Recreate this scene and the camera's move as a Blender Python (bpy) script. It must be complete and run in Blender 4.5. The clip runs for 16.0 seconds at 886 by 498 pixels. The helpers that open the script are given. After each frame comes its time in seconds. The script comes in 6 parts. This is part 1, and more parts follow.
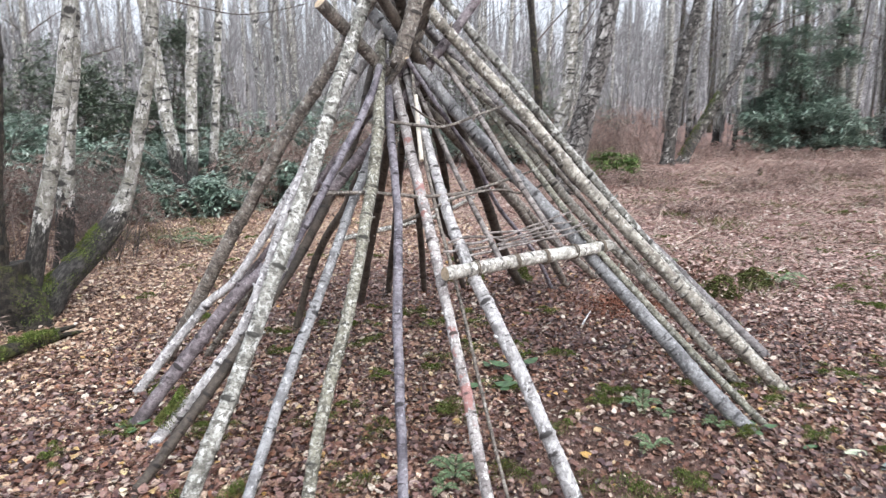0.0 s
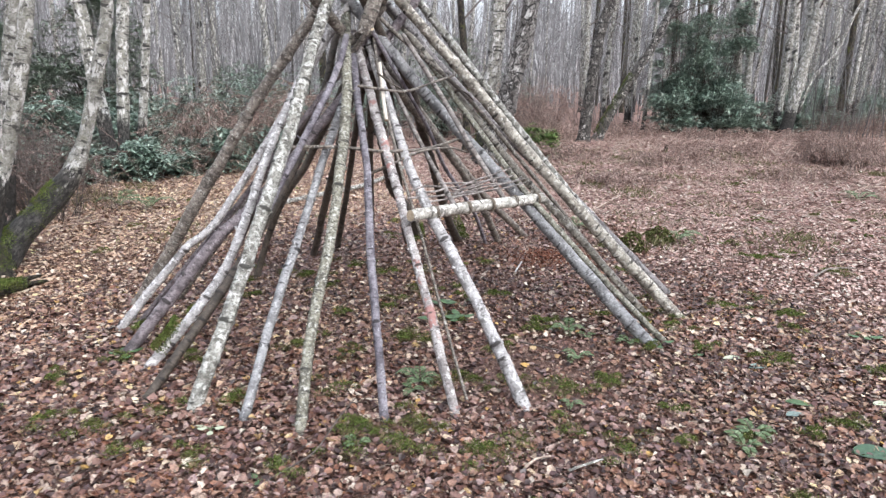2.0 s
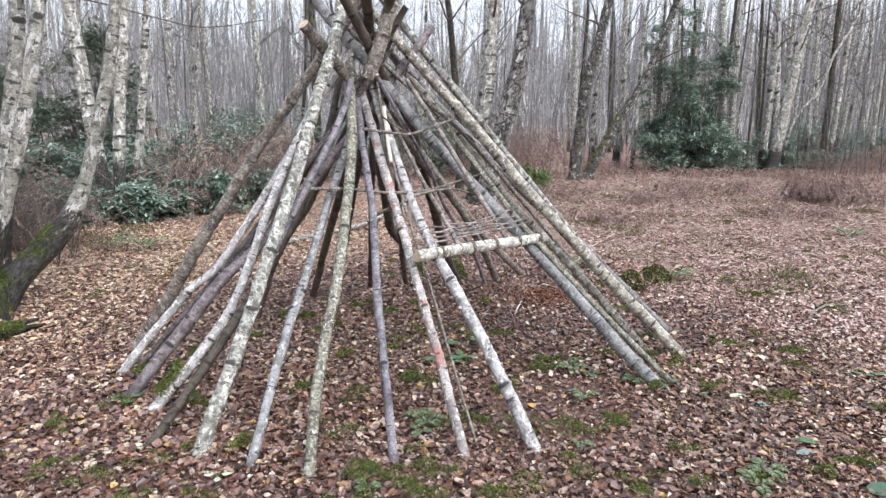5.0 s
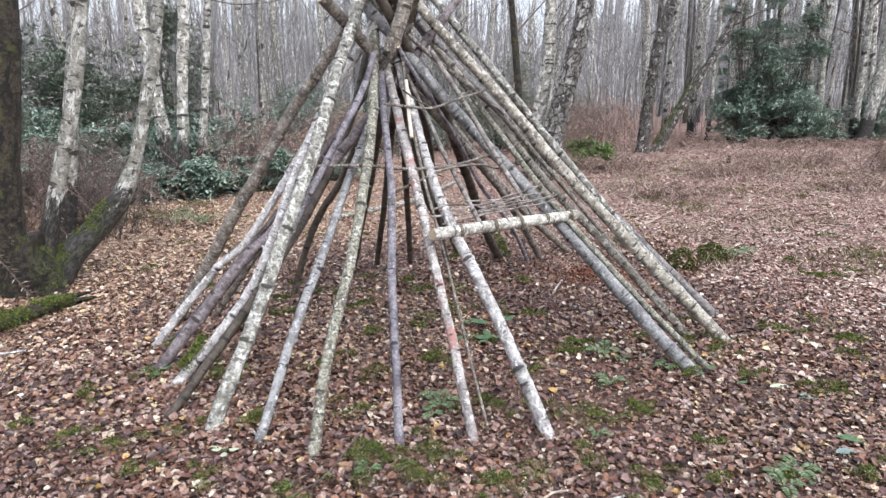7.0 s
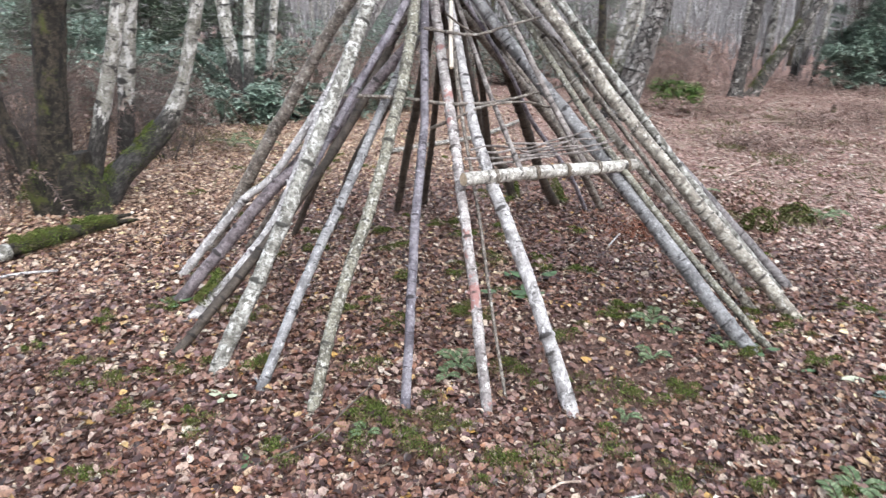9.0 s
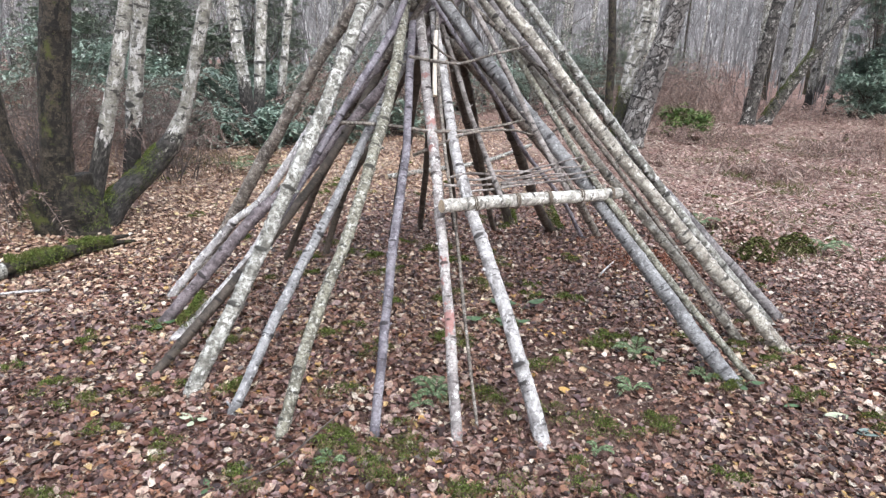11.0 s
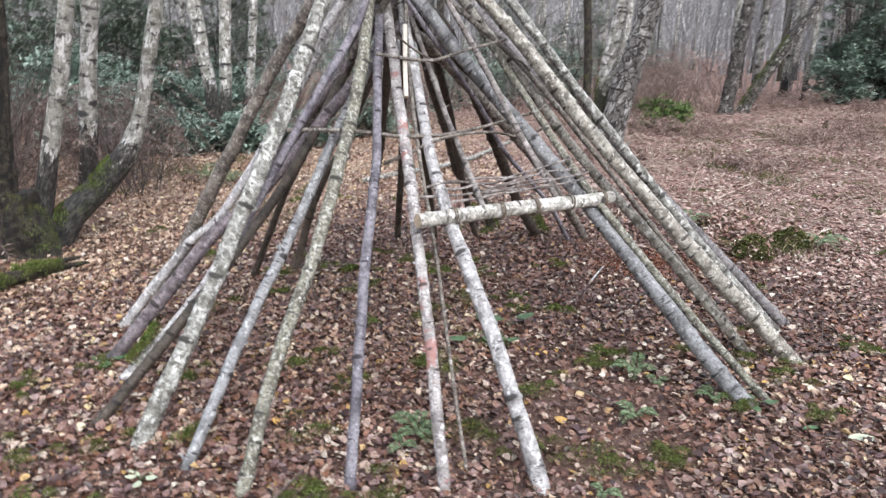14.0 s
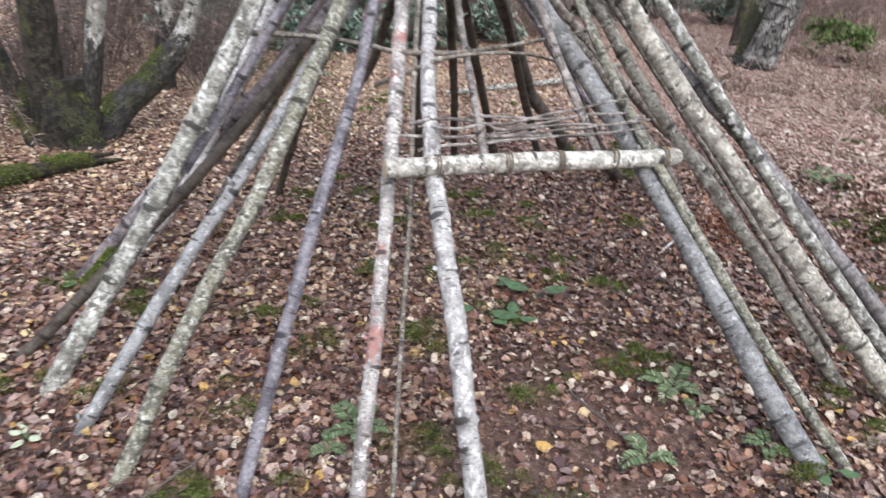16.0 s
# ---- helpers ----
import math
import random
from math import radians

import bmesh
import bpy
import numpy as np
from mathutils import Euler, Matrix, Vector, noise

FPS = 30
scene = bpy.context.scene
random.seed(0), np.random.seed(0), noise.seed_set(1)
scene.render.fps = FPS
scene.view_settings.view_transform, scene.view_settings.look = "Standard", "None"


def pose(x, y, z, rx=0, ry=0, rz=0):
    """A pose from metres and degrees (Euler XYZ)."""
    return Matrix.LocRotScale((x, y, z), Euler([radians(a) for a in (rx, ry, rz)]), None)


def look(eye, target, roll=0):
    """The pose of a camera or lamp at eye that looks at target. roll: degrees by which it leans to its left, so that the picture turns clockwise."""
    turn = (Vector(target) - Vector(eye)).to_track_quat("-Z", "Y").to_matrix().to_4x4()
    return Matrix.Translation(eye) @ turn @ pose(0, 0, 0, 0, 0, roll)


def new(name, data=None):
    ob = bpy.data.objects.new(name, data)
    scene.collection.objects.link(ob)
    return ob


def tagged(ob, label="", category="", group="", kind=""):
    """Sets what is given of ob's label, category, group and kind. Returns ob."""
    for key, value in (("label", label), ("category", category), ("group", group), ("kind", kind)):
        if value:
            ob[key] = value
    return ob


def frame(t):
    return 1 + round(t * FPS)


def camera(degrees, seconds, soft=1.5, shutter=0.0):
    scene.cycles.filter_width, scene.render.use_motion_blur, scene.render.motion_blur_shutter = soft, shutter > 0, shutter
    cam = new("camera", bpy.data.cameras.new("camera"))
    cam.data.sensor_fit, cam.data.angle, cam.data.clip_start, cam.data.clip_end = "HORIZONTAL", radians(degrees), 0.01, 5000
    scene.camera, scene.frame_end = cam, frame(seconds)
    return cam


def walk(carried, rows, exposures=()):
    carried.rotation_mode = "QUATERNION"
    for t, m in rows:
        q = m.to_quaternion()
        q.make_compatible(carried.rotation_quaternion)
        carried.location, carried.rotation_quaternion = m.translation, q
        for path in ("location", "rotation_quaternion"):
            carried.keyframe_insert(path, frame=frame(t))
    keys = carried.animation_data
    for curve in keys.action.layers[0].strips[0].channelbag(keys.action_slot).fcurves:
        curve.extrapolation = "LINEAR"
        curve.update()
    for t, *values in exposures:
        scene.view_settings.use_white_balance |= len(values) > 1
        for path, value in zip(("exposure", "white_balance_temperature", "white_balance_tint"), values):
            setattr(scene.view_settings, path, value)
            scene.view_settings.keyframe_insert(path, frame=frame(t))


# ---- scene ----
cam = camera(69.3, 16.0, soft=1.35, shutter=0.5)
METRES, EYE, TILT, LEAN, TURN = 3.261, 1.5, 0.0, 0.0, -1.4
ROWS = [
    (0.0, 0.0, 0.0, 0.0, -0.18, -12.53, 0.81),
    (0.5, -0.0473, -0.0774, -0.0091, -3.48, -11.1, 0.83),
    (1.0, -0.0468, -0.1157, -0.0066, -4.62, -13.12, 0.8),
    (1.5, -0.0394, -0.1421, -0.0071, -4.89, -16.15, -0.54),
    (2.0, -0.0769, -0.1706, -0.013, -7.15, -14.62, -1.01),
    (2.5, -0.101, -0.1809, -0.0141, -6.79, -14.46, -0.18),
    (3.0, -0.1093, -0.1778, -0.0119, -7.27, -13.84, -0.64),
    (3.5, -0.1118, -0.1746, -0.0107, -8.78, -12.44, -0.69),
    (4.0, -0.1151, -0.1792, -0.0101, -9.05, -10.44, -0.79),
    (6.5, -0.042, -0.1515, -0.0098, -3.46, -12.84, 0.03),
    (7.0, -0.0116, -0.1475, -0.0101, -1.81, -13.42, 0.34),
    (7.5, 0.003, -0.1356, -0.0147, -1.87, -15.42, -0.41),
    (8.0, 0.0011, -0.0939, -0.016, -0.54, -17.15, -0.72),
    (8.5, 0.0108, -0.0662, -0.0194, -0.66, -18.02, -1.17),
    (9.0, 0.055, -0.0444, -0.0173, 5.53, -19.27, -1.43),
    (9.5, 0.0879, -0.0373, -0.0108, 7.33, -18.2, -1.66),
    (12.0, 0.1119, -0.0364, -0.0127, 6.9, -16.29, -1.76),
    (12.5, 0.0994, -0.0171, -0.0122, 7.35, -15.37, -0.42),
    (13.0, 0.0725, 0.0251, -0.0096, 5.31, -15.48, -0.36),
    (13.5, 0.068, 0.0452, -0.0103, 3.78, -16.49, 0.35),
    (14.0, 0.1025, 0.0662, -0.013, 4.94, -17.45, -0.32),
    (14.5, 0.1818, 0.1053, -0.0221, 13.02, -21.93, -1.48),
    (15.0, 0.202, 0.1516, -0.0219, 17.68, -26.88, 0.11),
    (15.5, 0.2097, 0.2367, -0.0221, 20.05, -23.57, -3.71),
    (16.0, 0.2327, 0.304, -0.0215, 17.91, -25.83, -2.5),
]
walk(cam, [(t, pose(0, 0, EYE, TILT, LEAN, TURN) @ pose(METRES * x, METRES * y, METRES * z, 90 + pitch, roll, yaw)) for t, x, y, z, yaw, pitch, roll in ROWS], [(0.0, 1.33, 6020.0, 10.0), (9.5, 1.33, 6020.0, 10.0), (13.5, 1.27, 6020.0, 10.0), (16.0, 1.18, 6020.0, 10.0)])

# ---- daylight: flat overcast sky ----
world = bpy.data.worlds.new("overcast_sky")
scene.world = world
world.use_nodes = True
wt = world.node_tree
wt.nodes.clear()
sky = wt.nodes.new("ShaderNodeTexSky")
sky.sky_type = "NISHITA"
sky.sun_disc = False
sky.sun_elevation = radians(38)
sky.sun_rotation = radians(150)
sky.air_density = 1.0
sky.dust_density = 6.0
grey = wt.nodes.new("ShaderNodeHueSaturation")
grey.inputs["Saturation"].default_value = 0.42
back = wt.nodes.new("ShaderNodeBackground")
back.inputs["Strength"].default_value = 0.13
wout = wt.nodes.new("ShaderNodeOutputWorld")
wt.links.new(sky.outputs["Color"], grey.inputs["Color"])
cover = wt.nodes.new("ShaderNodeMix")
cover.data_type = "RGBA"
cover.inputs[0].default_value = 0.6
cover.inputs[7].default_value = (4.6, 4.65, 4.8, 1.0)
wt.links.new(grey.outputs["Color"], cover.inputs[6])
wt.links.new(cover.outputs[2], back.inputs["Color"])
wt.links.new(back.outputs["Background"], wout.inputs["Surface"])

sun_data = bpy.data.lights.new("sun", "SUN")
sun_data.energy = 0.7
sun_data.angle = radians(35)
sun_data.color = (1.0, 0.97, 0.93)
sun = new("sun", sun_data)
sun.matrix_world = look((3.0, -4.0, 9.0), (0.0, 0.0, 0.0))

# ---- materials ----
def material(name):
    m = bpy.data.materials.new(name)
    m.use_nodes = True
    t = m.node_tree
    return m, t, t.nodes["Principled BSDF"]


def node(t, kind, **values):
    n = t.nodes.new(kind)
    for k, v in values.items():
        if k in n.inputs:
            n.inputs[k].default_value = v
    return n


def ramp(t, source, stops, constant=False):
    r = t.nodes.new("ShaderNodeValToRGB")
    if constant:
        r.color_ramp.interpolation = "CONSTANT"
    e = r.color_ramp.elements
    while len(e) < len(stops):
        e.new(0.5)
    for k, (p, c) in enumerate(stops):
        e[k].position = p
        e[k].color = (*c, 1.0)
    t.links.new(source, r.inputs["Fac"])
    return r.outputs["Color"]


def mixed(t, fac, a, b):
    m = t.nodes.new("ShaderNodeMix")
    m.data_type = "RGBA"
    for socket, v in ((m.inputs[0], fac), (m.inputs[6], a), (m.inputs[7], b)):
        if isinstance(v, tuple):
            socket.default_value = (*v, 1.0)
        elif isinstance(v, (int, float)):
            socket.default_value = v
        else:
            t.links.new(v, socket)
    return m.outputs[2]


def noise_at(t, vector, scale, detail=3.0, rough=0.55, stretch=None):
    n = node(t, "ShaderNodeTexNoise", Scale=scale, Detail=detail, Roughness=rough)
    if stretch:
        s = t.nodes.new("ShaderNodeMapping")
        s.inputs["Scale"].default_value = stretch
        t.links.new(vector, s.inputs["Vector"])
        vector = s.outputs["Vector"]
    t.links.new(vector, n.inputs["Vector"])
    return n.outputs["Fac"]


def bumped(t, bsdf, height, strength, distance):
    b = node(t, "ShaderNodeBump", Strength=strength, Distance=distance)
    t.links.new(height, b.inputs["Height"])
    t.links.new(b.outputs["Normal"], bsdf.inputs["Normal"])


def bark(name, light, mid, dark, lichen=None, lichen_low=0.53, flecks=0.60, marks=1.0, stain=None, rough=0.62, relief=0.006, moss=0.0, mottle=0.45, foot=0.0, fleck_size=(9.0, 42.0, 1.0), lichen_size=60.0, plates=None, paper=None, paper_low=0.52, paper_size=(30.0, 22.0, 1.0), wear=1.0):
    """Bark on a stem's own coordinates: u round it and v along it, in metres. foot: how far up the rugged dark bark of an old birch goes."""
    m, t, b = material(name)
    uv = t.nodes.new("ShaderNodeUVMap").outputs["UV"]
    obj = t.nodes.new("ShaderNodeTexCoord").outputs["Object"]
    rnd = t.nodes.new("ShaderNodeObjectInfo").outputs["Random"]
    deep = tuple(0.55 * c for c in mid)
    base = ramp(t, noise_at(t, obj, 11.0, 6.0, 0.72), [(0.36, deep), (0.46, mid), (0.53, light), (0.68, mid)])
    fine = noise_at(t, obj, 55.0, 5.0, 0.75)
    col = mixed(t, ramp(t, fine, [(0.40, (mottle,) * 3), (0.54, (0, 0, 0))]), base, dark)
    grain = noise_at(t, uv, 1.0, 4.0, 0.7, (25.0, 150.0, 1.0))
    col = mixed(t, ramp(t, grain, [(0.40, (0.16, 0.16, 0.16)), (0.58, (0, 0, 0))]), col, dark)
    if lichen:
        blot = noise_at(t, obj, lichen_size, 6.0, 0.75)
        col = mixed(t, ramp(t, blot, [(lichen_low, (0, 0, 0)), (lichen_low + 0.05, (0.85, 0.85, 0.85))]), col, lichen)
    streak = noise_at(t, uv, 1.0, 4.0, 0.62, fleck_size)
    col = mixed(t, ramp(t, streak, [(flecks, (0, 0, 0)), (flecks + 0.04, (0.9, 0.9, 0.9))]), col, dark)
    if paper:
        # crisp scraps of bright papery bark
        scrap = noise_at(t, uv, 1.0, 6.0, 0.72, paper_size)
        col = mixed(t, ramp(t, scrap, [(paper_low, (0, 0, 0)), (paper_low + 0.03, (0.9, 0.9, 0.9))]), col, paper)
        pits = noise_at(t, uv, 1.0, 5.0, 0.7, (70.0, 110.0, 1.0))
        col = mixed(t, ramp(t, pits, [(0.36, (0.85 * wear,) * 3), (0.43, (0, 0, 0))]), col, dark)
    if plates:
        # thick plates of old bark with dark cracks between them
        warp = t.nodes.new("ShaderNodeMapping")
        warp.inputs["Scale"].default_value = (*plates, 1.0)
        t.links.new(uv, warp.inputs["Vector"])
        bend = t.nodes.new("ShaderNodeTexNoise")
        bend.inputs["Scale"].default_value = 1.6
        bend.inputs["Detail"].default_value = 4.0
        t.links.new(warp.outputs["Vector"], bend.inputs["Vector"])
        moved = mixed(t, 0.45, warp.outputs["Vector"], bend.outputs["Color"])
        cell = t.nodes.new("ShaderNodeTexVoronoi")
        cell.feature = "DISTANCE_TO_EDGE"
        cell.inputs["Scale"].default_value = 1.8
        t.links.new(moved, cell.inputs["Vector"])
        tint = t.nodes.new("ShaderNodeTexVoronoi")
        tint.inputs["Scale"].default_value = 1.8
        t.links.new(moved, tint.inputs["Vector"])
        pick = t.nodes.new("ShaderNodeSeparateColor")
        t.links.new(tint.outputs["Color"], pick.inputs["Color"])
        col = mixed(t, ramp(t, pick.outputs["Red"], [(0.35, (0, 0, 0)), (0.75, (0.75, 0.75, 0.75))]), col, deep)
        col = mixed(t, ramp(t, cell.outputs["Distance"], [(0.02, (1, 1, 1)), (0.10, (0, 0, 0))]), col, dark)
    smear = noise_at(t, obj, 9.0, 6.0, 0.74)
    col = mixed(t, ramp(t, smear, [(0.53, (0, 0, 0)), (0.62, (0.45 * wear,) * 3)]), col, tuple(0.6 * a + 0.2 * b for a, b in zip(dark, mid)))
    if stain:
        blot = noise_at(t, obj, 5.0, 6.0, 0.75)
        col = mixed(t, ramp(t, blot, [(0.555, (0, 0, 0)), (0.59, (0.8, 0.8, 0.8))]), col, stain)
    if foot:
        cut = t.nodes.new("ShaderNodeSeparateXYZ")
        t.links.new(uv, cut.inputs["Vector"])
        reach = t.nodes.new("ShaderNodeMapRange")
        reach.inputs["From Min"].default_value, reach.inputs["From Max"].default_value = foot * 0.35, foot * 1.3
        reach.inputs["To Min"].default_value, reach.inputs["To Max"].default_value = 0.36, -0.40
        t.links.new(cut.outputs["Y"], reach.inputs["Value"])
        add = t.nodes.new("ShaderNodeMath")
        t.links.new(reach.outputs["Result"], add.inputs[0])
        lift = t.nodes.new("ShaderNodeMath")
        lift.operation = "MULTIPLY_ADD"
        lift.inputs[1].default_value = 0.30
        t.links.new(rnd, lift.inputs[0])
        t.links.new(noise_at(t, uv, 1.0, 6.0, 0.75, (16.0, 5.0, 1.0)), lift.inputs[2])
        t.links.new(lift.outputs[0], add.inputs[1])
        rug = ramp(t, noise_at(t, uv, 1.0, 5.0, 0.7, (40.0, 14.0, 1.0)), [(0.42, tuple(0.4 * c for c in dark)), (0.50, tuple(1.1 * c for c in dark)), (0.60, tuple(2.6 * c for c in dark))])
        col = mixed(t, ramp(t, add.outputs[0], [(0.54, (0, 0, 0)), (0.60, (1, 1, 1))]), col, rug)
    if moss:
        felt = noise_at(t, obj, 5.0, 5.0, 0.7)
        col = mixed(t, ramp(t, felt, [(moss, (0, 0, 0)), (moss + 0.08, (1, 1, 1))]), col, (0.10, 0.11, 0.028))
    mark = t.nodes.new("ShaderNodeAttribute")
    mark.attribute_name = "node_mark"
    scale = t.nodes.new("ShaderNodeMath")
    scale.operation = "MULTIPLY"
    scale.inputs[1].default_value = marks
    t.links.new(mark.outputs["Fac"], scale.inputs[0])
    ragged = t.nodes.new("ShaderNodeMath")
    ragged.operation = "MULTIPLY"
    t.links.new(scale.outputs[0], ragged.inputs[0])
    t.links.new(ramp(t, noise_at(t, uv, 1.0, 3.0, 0.6, (30.0, 12.0, 1.0)), [(0.34, (0.45,) * 3), (0.52, (1, 1, 1))]), ragged.inputs[1])
    col = mixed(t, ramp(t, ragged.outputs[0], [(0.20, (0, 0, 0)), (0.48, (0.95, 0.95, 0.95))]), col, tuple(0.8 * c for c in dark))
    tone = t.nodes.new("ShaderNodeHueSaturation")
    val = t.nodes.new("ShaderNodeMapRange")
    val.inputs["To Min"].default_value, val.inputs["To Max"].default_value = 0.85, 1.15
    t.links.new(rnd, val.inputs["Value"])
    t.links.new(val.outputs["Result"], tone.inputs["Value"])
    t.links.new(col, tone.inputs["Color"])
    t.links.new(tone.outputs["Color"], b.inputs["Base Color"])
    b.inputs["Roughness"].default_value = rough
    b.inputs["Specular IOR Level"].default_value = 0.4
    bumped(t, b, noise_at(t, uv, 1.0, 6.0, 0.75, (30.0, 70.0, 1.0)), 0.8, relief)
    return m


BIRCH_BARK = bark("birch_bark", (0.60, 0.58, 0.575), (0.43, 0.41, 0.405), (0.060, 0.052, 0.050), mottle=0.35, marks=1.3, paper=(0.78, 0.765, 0.76), paper_low=0.535, flecks=0.59, wear=0.7, lichen=(0.40, 0.38, 0.37), lichen_low=0.60, lichen_size=22.0)
LICHEN_BIRCH = bark("lichen_birch_bark", (0.360, 0.351, 0.315), (0.194, 0.184, 0.158), (0.040, 0.037, 0.031), lichen=(0.50, 0.50, 0.46), lichen_low=0.52, lichen_size=34.0, mottle=0.7, marks=1.3, paper=(0.70, 0.695, 0.665), paper_low=0.550, paper_size=(20.0, 15.0, 1.0))
OLIVE_BARK = bark("olive_birch_bark", (0.317, 0.304, 0.233), (0.189, 0.176, 0.132), (0.046, 0.042, 0.034), lichen=(0.47, 0.46, 0.40), lichen_low=0.52, mottle=0.7, paper=(0.66, 0.655, 0.60), paper_low=0.575)
GREY_BARK = bark("grey_branch_bark", (0.338, 0.315, 0.347), (0.203, 0.184, 0.216), (0.038, 0.031, 0.035), lichen=(0.40, 0.41, 0.41), lichen_low=0.60, flecks=0.63, mottle=0.4, paper=(0.47, 0.46, 0.50), paper_low=0.600)
PURPLE_BARK = bark("purple_branch_bark", (0.285, 0.244, 0.258), (0.166, 0.138, 0.147), (0.038, 0.031, 0.031), flecks=0.62, mottle=0.55, paper=(0.42, 0.385, 0.40), paper_low=0.590)
CREAM_BARK = bark("cream_birch_bark", (0.455, 0.425, 0.365), (0.275, 0.245, 0.205), (0.042, 0.036, 0.030), lichen=(0.56, 0.535, 0.46), lichen_low=0.55, lichen_size=26.0, mottle=0.55, marks=1.5, flecks=0.585, paper=(0.66, 0.64, 0.59), paper_low=0.57, wear=0.9)
BAR_BARK = bark("mottled_crossbar_bark", (0.60, 0.575, 0.52), (0.41, 0.385, 0.34), (0.050, 0.044, 0.040), lichen=(0.30, 0.29, 0.24), lichen_low=0.555, lichen_size=20.0, mottle=0.5, marks=1.4, flecks=0.575, fleck_size=(7.0, 26.0, 1.0), paper=(0.76, 0.74, 0.69), paper_low=0.525, wear=0.9)
DUSK_BARK = bark("dull_purple_birch_bark", (0.345, 0.32, 0.32), (0.215, 0.195, 0.198), (0.040, 0.034, 0.034), lichen=(0.46, 0.445, 0.42), lichen_low=0.575, lichen_size=30.0, mottle=0.5, marks=1.5, paper=(0.52, 0.50, 0.49), paper_low=0.575, wear=0.8)
TWINE_BARK = bark("weathered_twig_bark", (0.40, 0.365, 0.345), (0.22, 0.19, 0.175), (0.04, 0.033, 0.03), flecks=0.6, mottle=0.6)
PALE_GREY = bark("pale_grey_birch_bark", (0.40, 0.40, 0.405), (0.275, 0.272, 0.278), (0.038, 0.035, 0.036), lichen=(0.50, 0.50, 0.49), lichen_low=0.60, lichen_size=30.0, flecks=0.60, mottle=0.4, marks=1.4, paper=(0.60, 0.60, 0.60), paper_low=0.585, wear=0.75)
RED_BARK = bark("red_stained_birch_bark", (0.530, 0.498, 0.479), (0.363, 0.330, 0.321), (0.062, 0.048, 0.044), stain=(0.33, 0.145, 0.125), mottle=0.45, paper=(0.73, 0.71, 0.695), paper_low=0.560)
DARK_BARK = bark("dark_damp_bark", (0.13, 0.105, 0.085), (0.075, 0.06, 0.048), (0.025, 0.02, 0.018), lichen=(0.15, 0.15, 0.10), lichen_low=0.60)
BROWN_BARK = bark("brown_bark", (0.297, 0.257, 0.221), (0.171, 0.144, 0.122), (0.040, 0.034, 0.030), lichen=(0.43, 0.405, 0.355), lichen_low=0.55, mottle=0.65, paper=(0.50, 0.48, 0.44), paper_low=0.580)
ROOT_BARK = bark("damp_root_bark", (0.075, 0.062, 0.046), (0.036, 0.030, 0.023), (0.008, 0.007, 0.006), relief=0.05, fleck_size=(20.0, 6.0, 1.0), flecks=0.53, moss=0.56, mottle=0.8, marks=0.3)
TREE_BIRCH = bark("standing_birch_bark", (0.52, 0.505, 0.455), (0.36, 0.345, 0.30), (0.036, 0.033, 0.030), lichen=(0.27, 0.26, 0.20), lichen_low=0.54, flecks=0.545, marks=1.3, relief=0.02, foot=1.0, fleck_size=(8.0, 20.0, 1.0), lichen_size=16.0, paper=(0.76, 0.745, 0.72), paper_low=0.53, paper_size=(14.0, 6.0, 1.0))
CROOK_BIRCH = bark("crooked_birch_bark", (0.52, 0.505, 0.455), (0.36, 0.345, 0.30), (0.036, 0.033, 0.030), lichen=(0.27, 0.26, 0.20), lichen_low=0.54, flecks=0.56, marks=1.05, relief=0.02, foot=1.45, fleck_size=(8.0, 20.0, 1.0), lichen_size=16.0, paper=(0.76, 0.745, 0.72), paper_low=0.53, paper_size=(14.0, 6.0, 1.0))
TREE_DARK = bark("old_dark_bark", (0.118, 0.094, 0.066), (0.050, 0.042, 0.031), (0.009, 0.008, 0.007), lichen=(0.265, 0.225, 0.155), lichen_low=0.605, relief=0.05, fleck_size=(20.0, 6.0, 1.0), flecks=0.53, lichen_size=16.0, moss=0.57, mottle=0.8, marks=0.3)
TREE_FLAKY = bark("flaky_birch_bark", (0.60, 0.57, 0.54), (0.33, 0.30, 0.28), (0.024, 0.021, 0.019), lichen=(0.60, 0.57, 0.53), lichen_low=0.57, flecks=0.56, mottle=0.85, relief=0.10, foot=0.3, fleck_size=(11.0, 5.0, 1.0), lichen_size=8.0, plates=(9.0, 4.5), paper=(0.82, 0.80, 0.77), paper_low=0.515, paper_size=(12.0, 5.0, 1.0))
TREE_RIDGED = bark("ridged_birch_bark", (0.44, 0.415, 0.38), (0.16, 0.145, 0.13), (0.015, 0.013, 0.012), lichen=(0.48, 0.45, 0.42), lichen_low=0.60, flecks=0.54, mottle=0.9, relief=0.08, fleck_size=(14.0, 6.0, 1.0), lichen_size=14.0, plates=(11.0, 6.0), paper=(0.72, 0.70, 0.66), paper_low=0.555, paper_size=(12.0, 6.0, 1.0))
# distance haze is painted into this bark: paler, greyer, with weak darks
HAZED_BARK = bark("hazed_birch_bark", (0.56, 0.555, 0.56), (0.37, 0.365, 0.37), (0.13, 0.125, 0.128), flecks=0.57, relief=0.01, fleck_size=(2.0, 2.6, 1.0), lichen_size=6.0, paper=(0.72, 0.72, 0.73), paper_low=0.53, paper_size=(2.5, 1.2, 1.0))
TWIG_BARK = bark("twig_bark", (0.17, 0.14, 0.125), (0.11, 0.09, 0.08), (0.05, 0.04, 0.036))
BRACKEN_STALK = bark("bracken_stalk", (0.26, 0.205, 0.18), (0.165, 0.125, 0.11), (0.08, 0.058, 0.05), flecks=0.7)
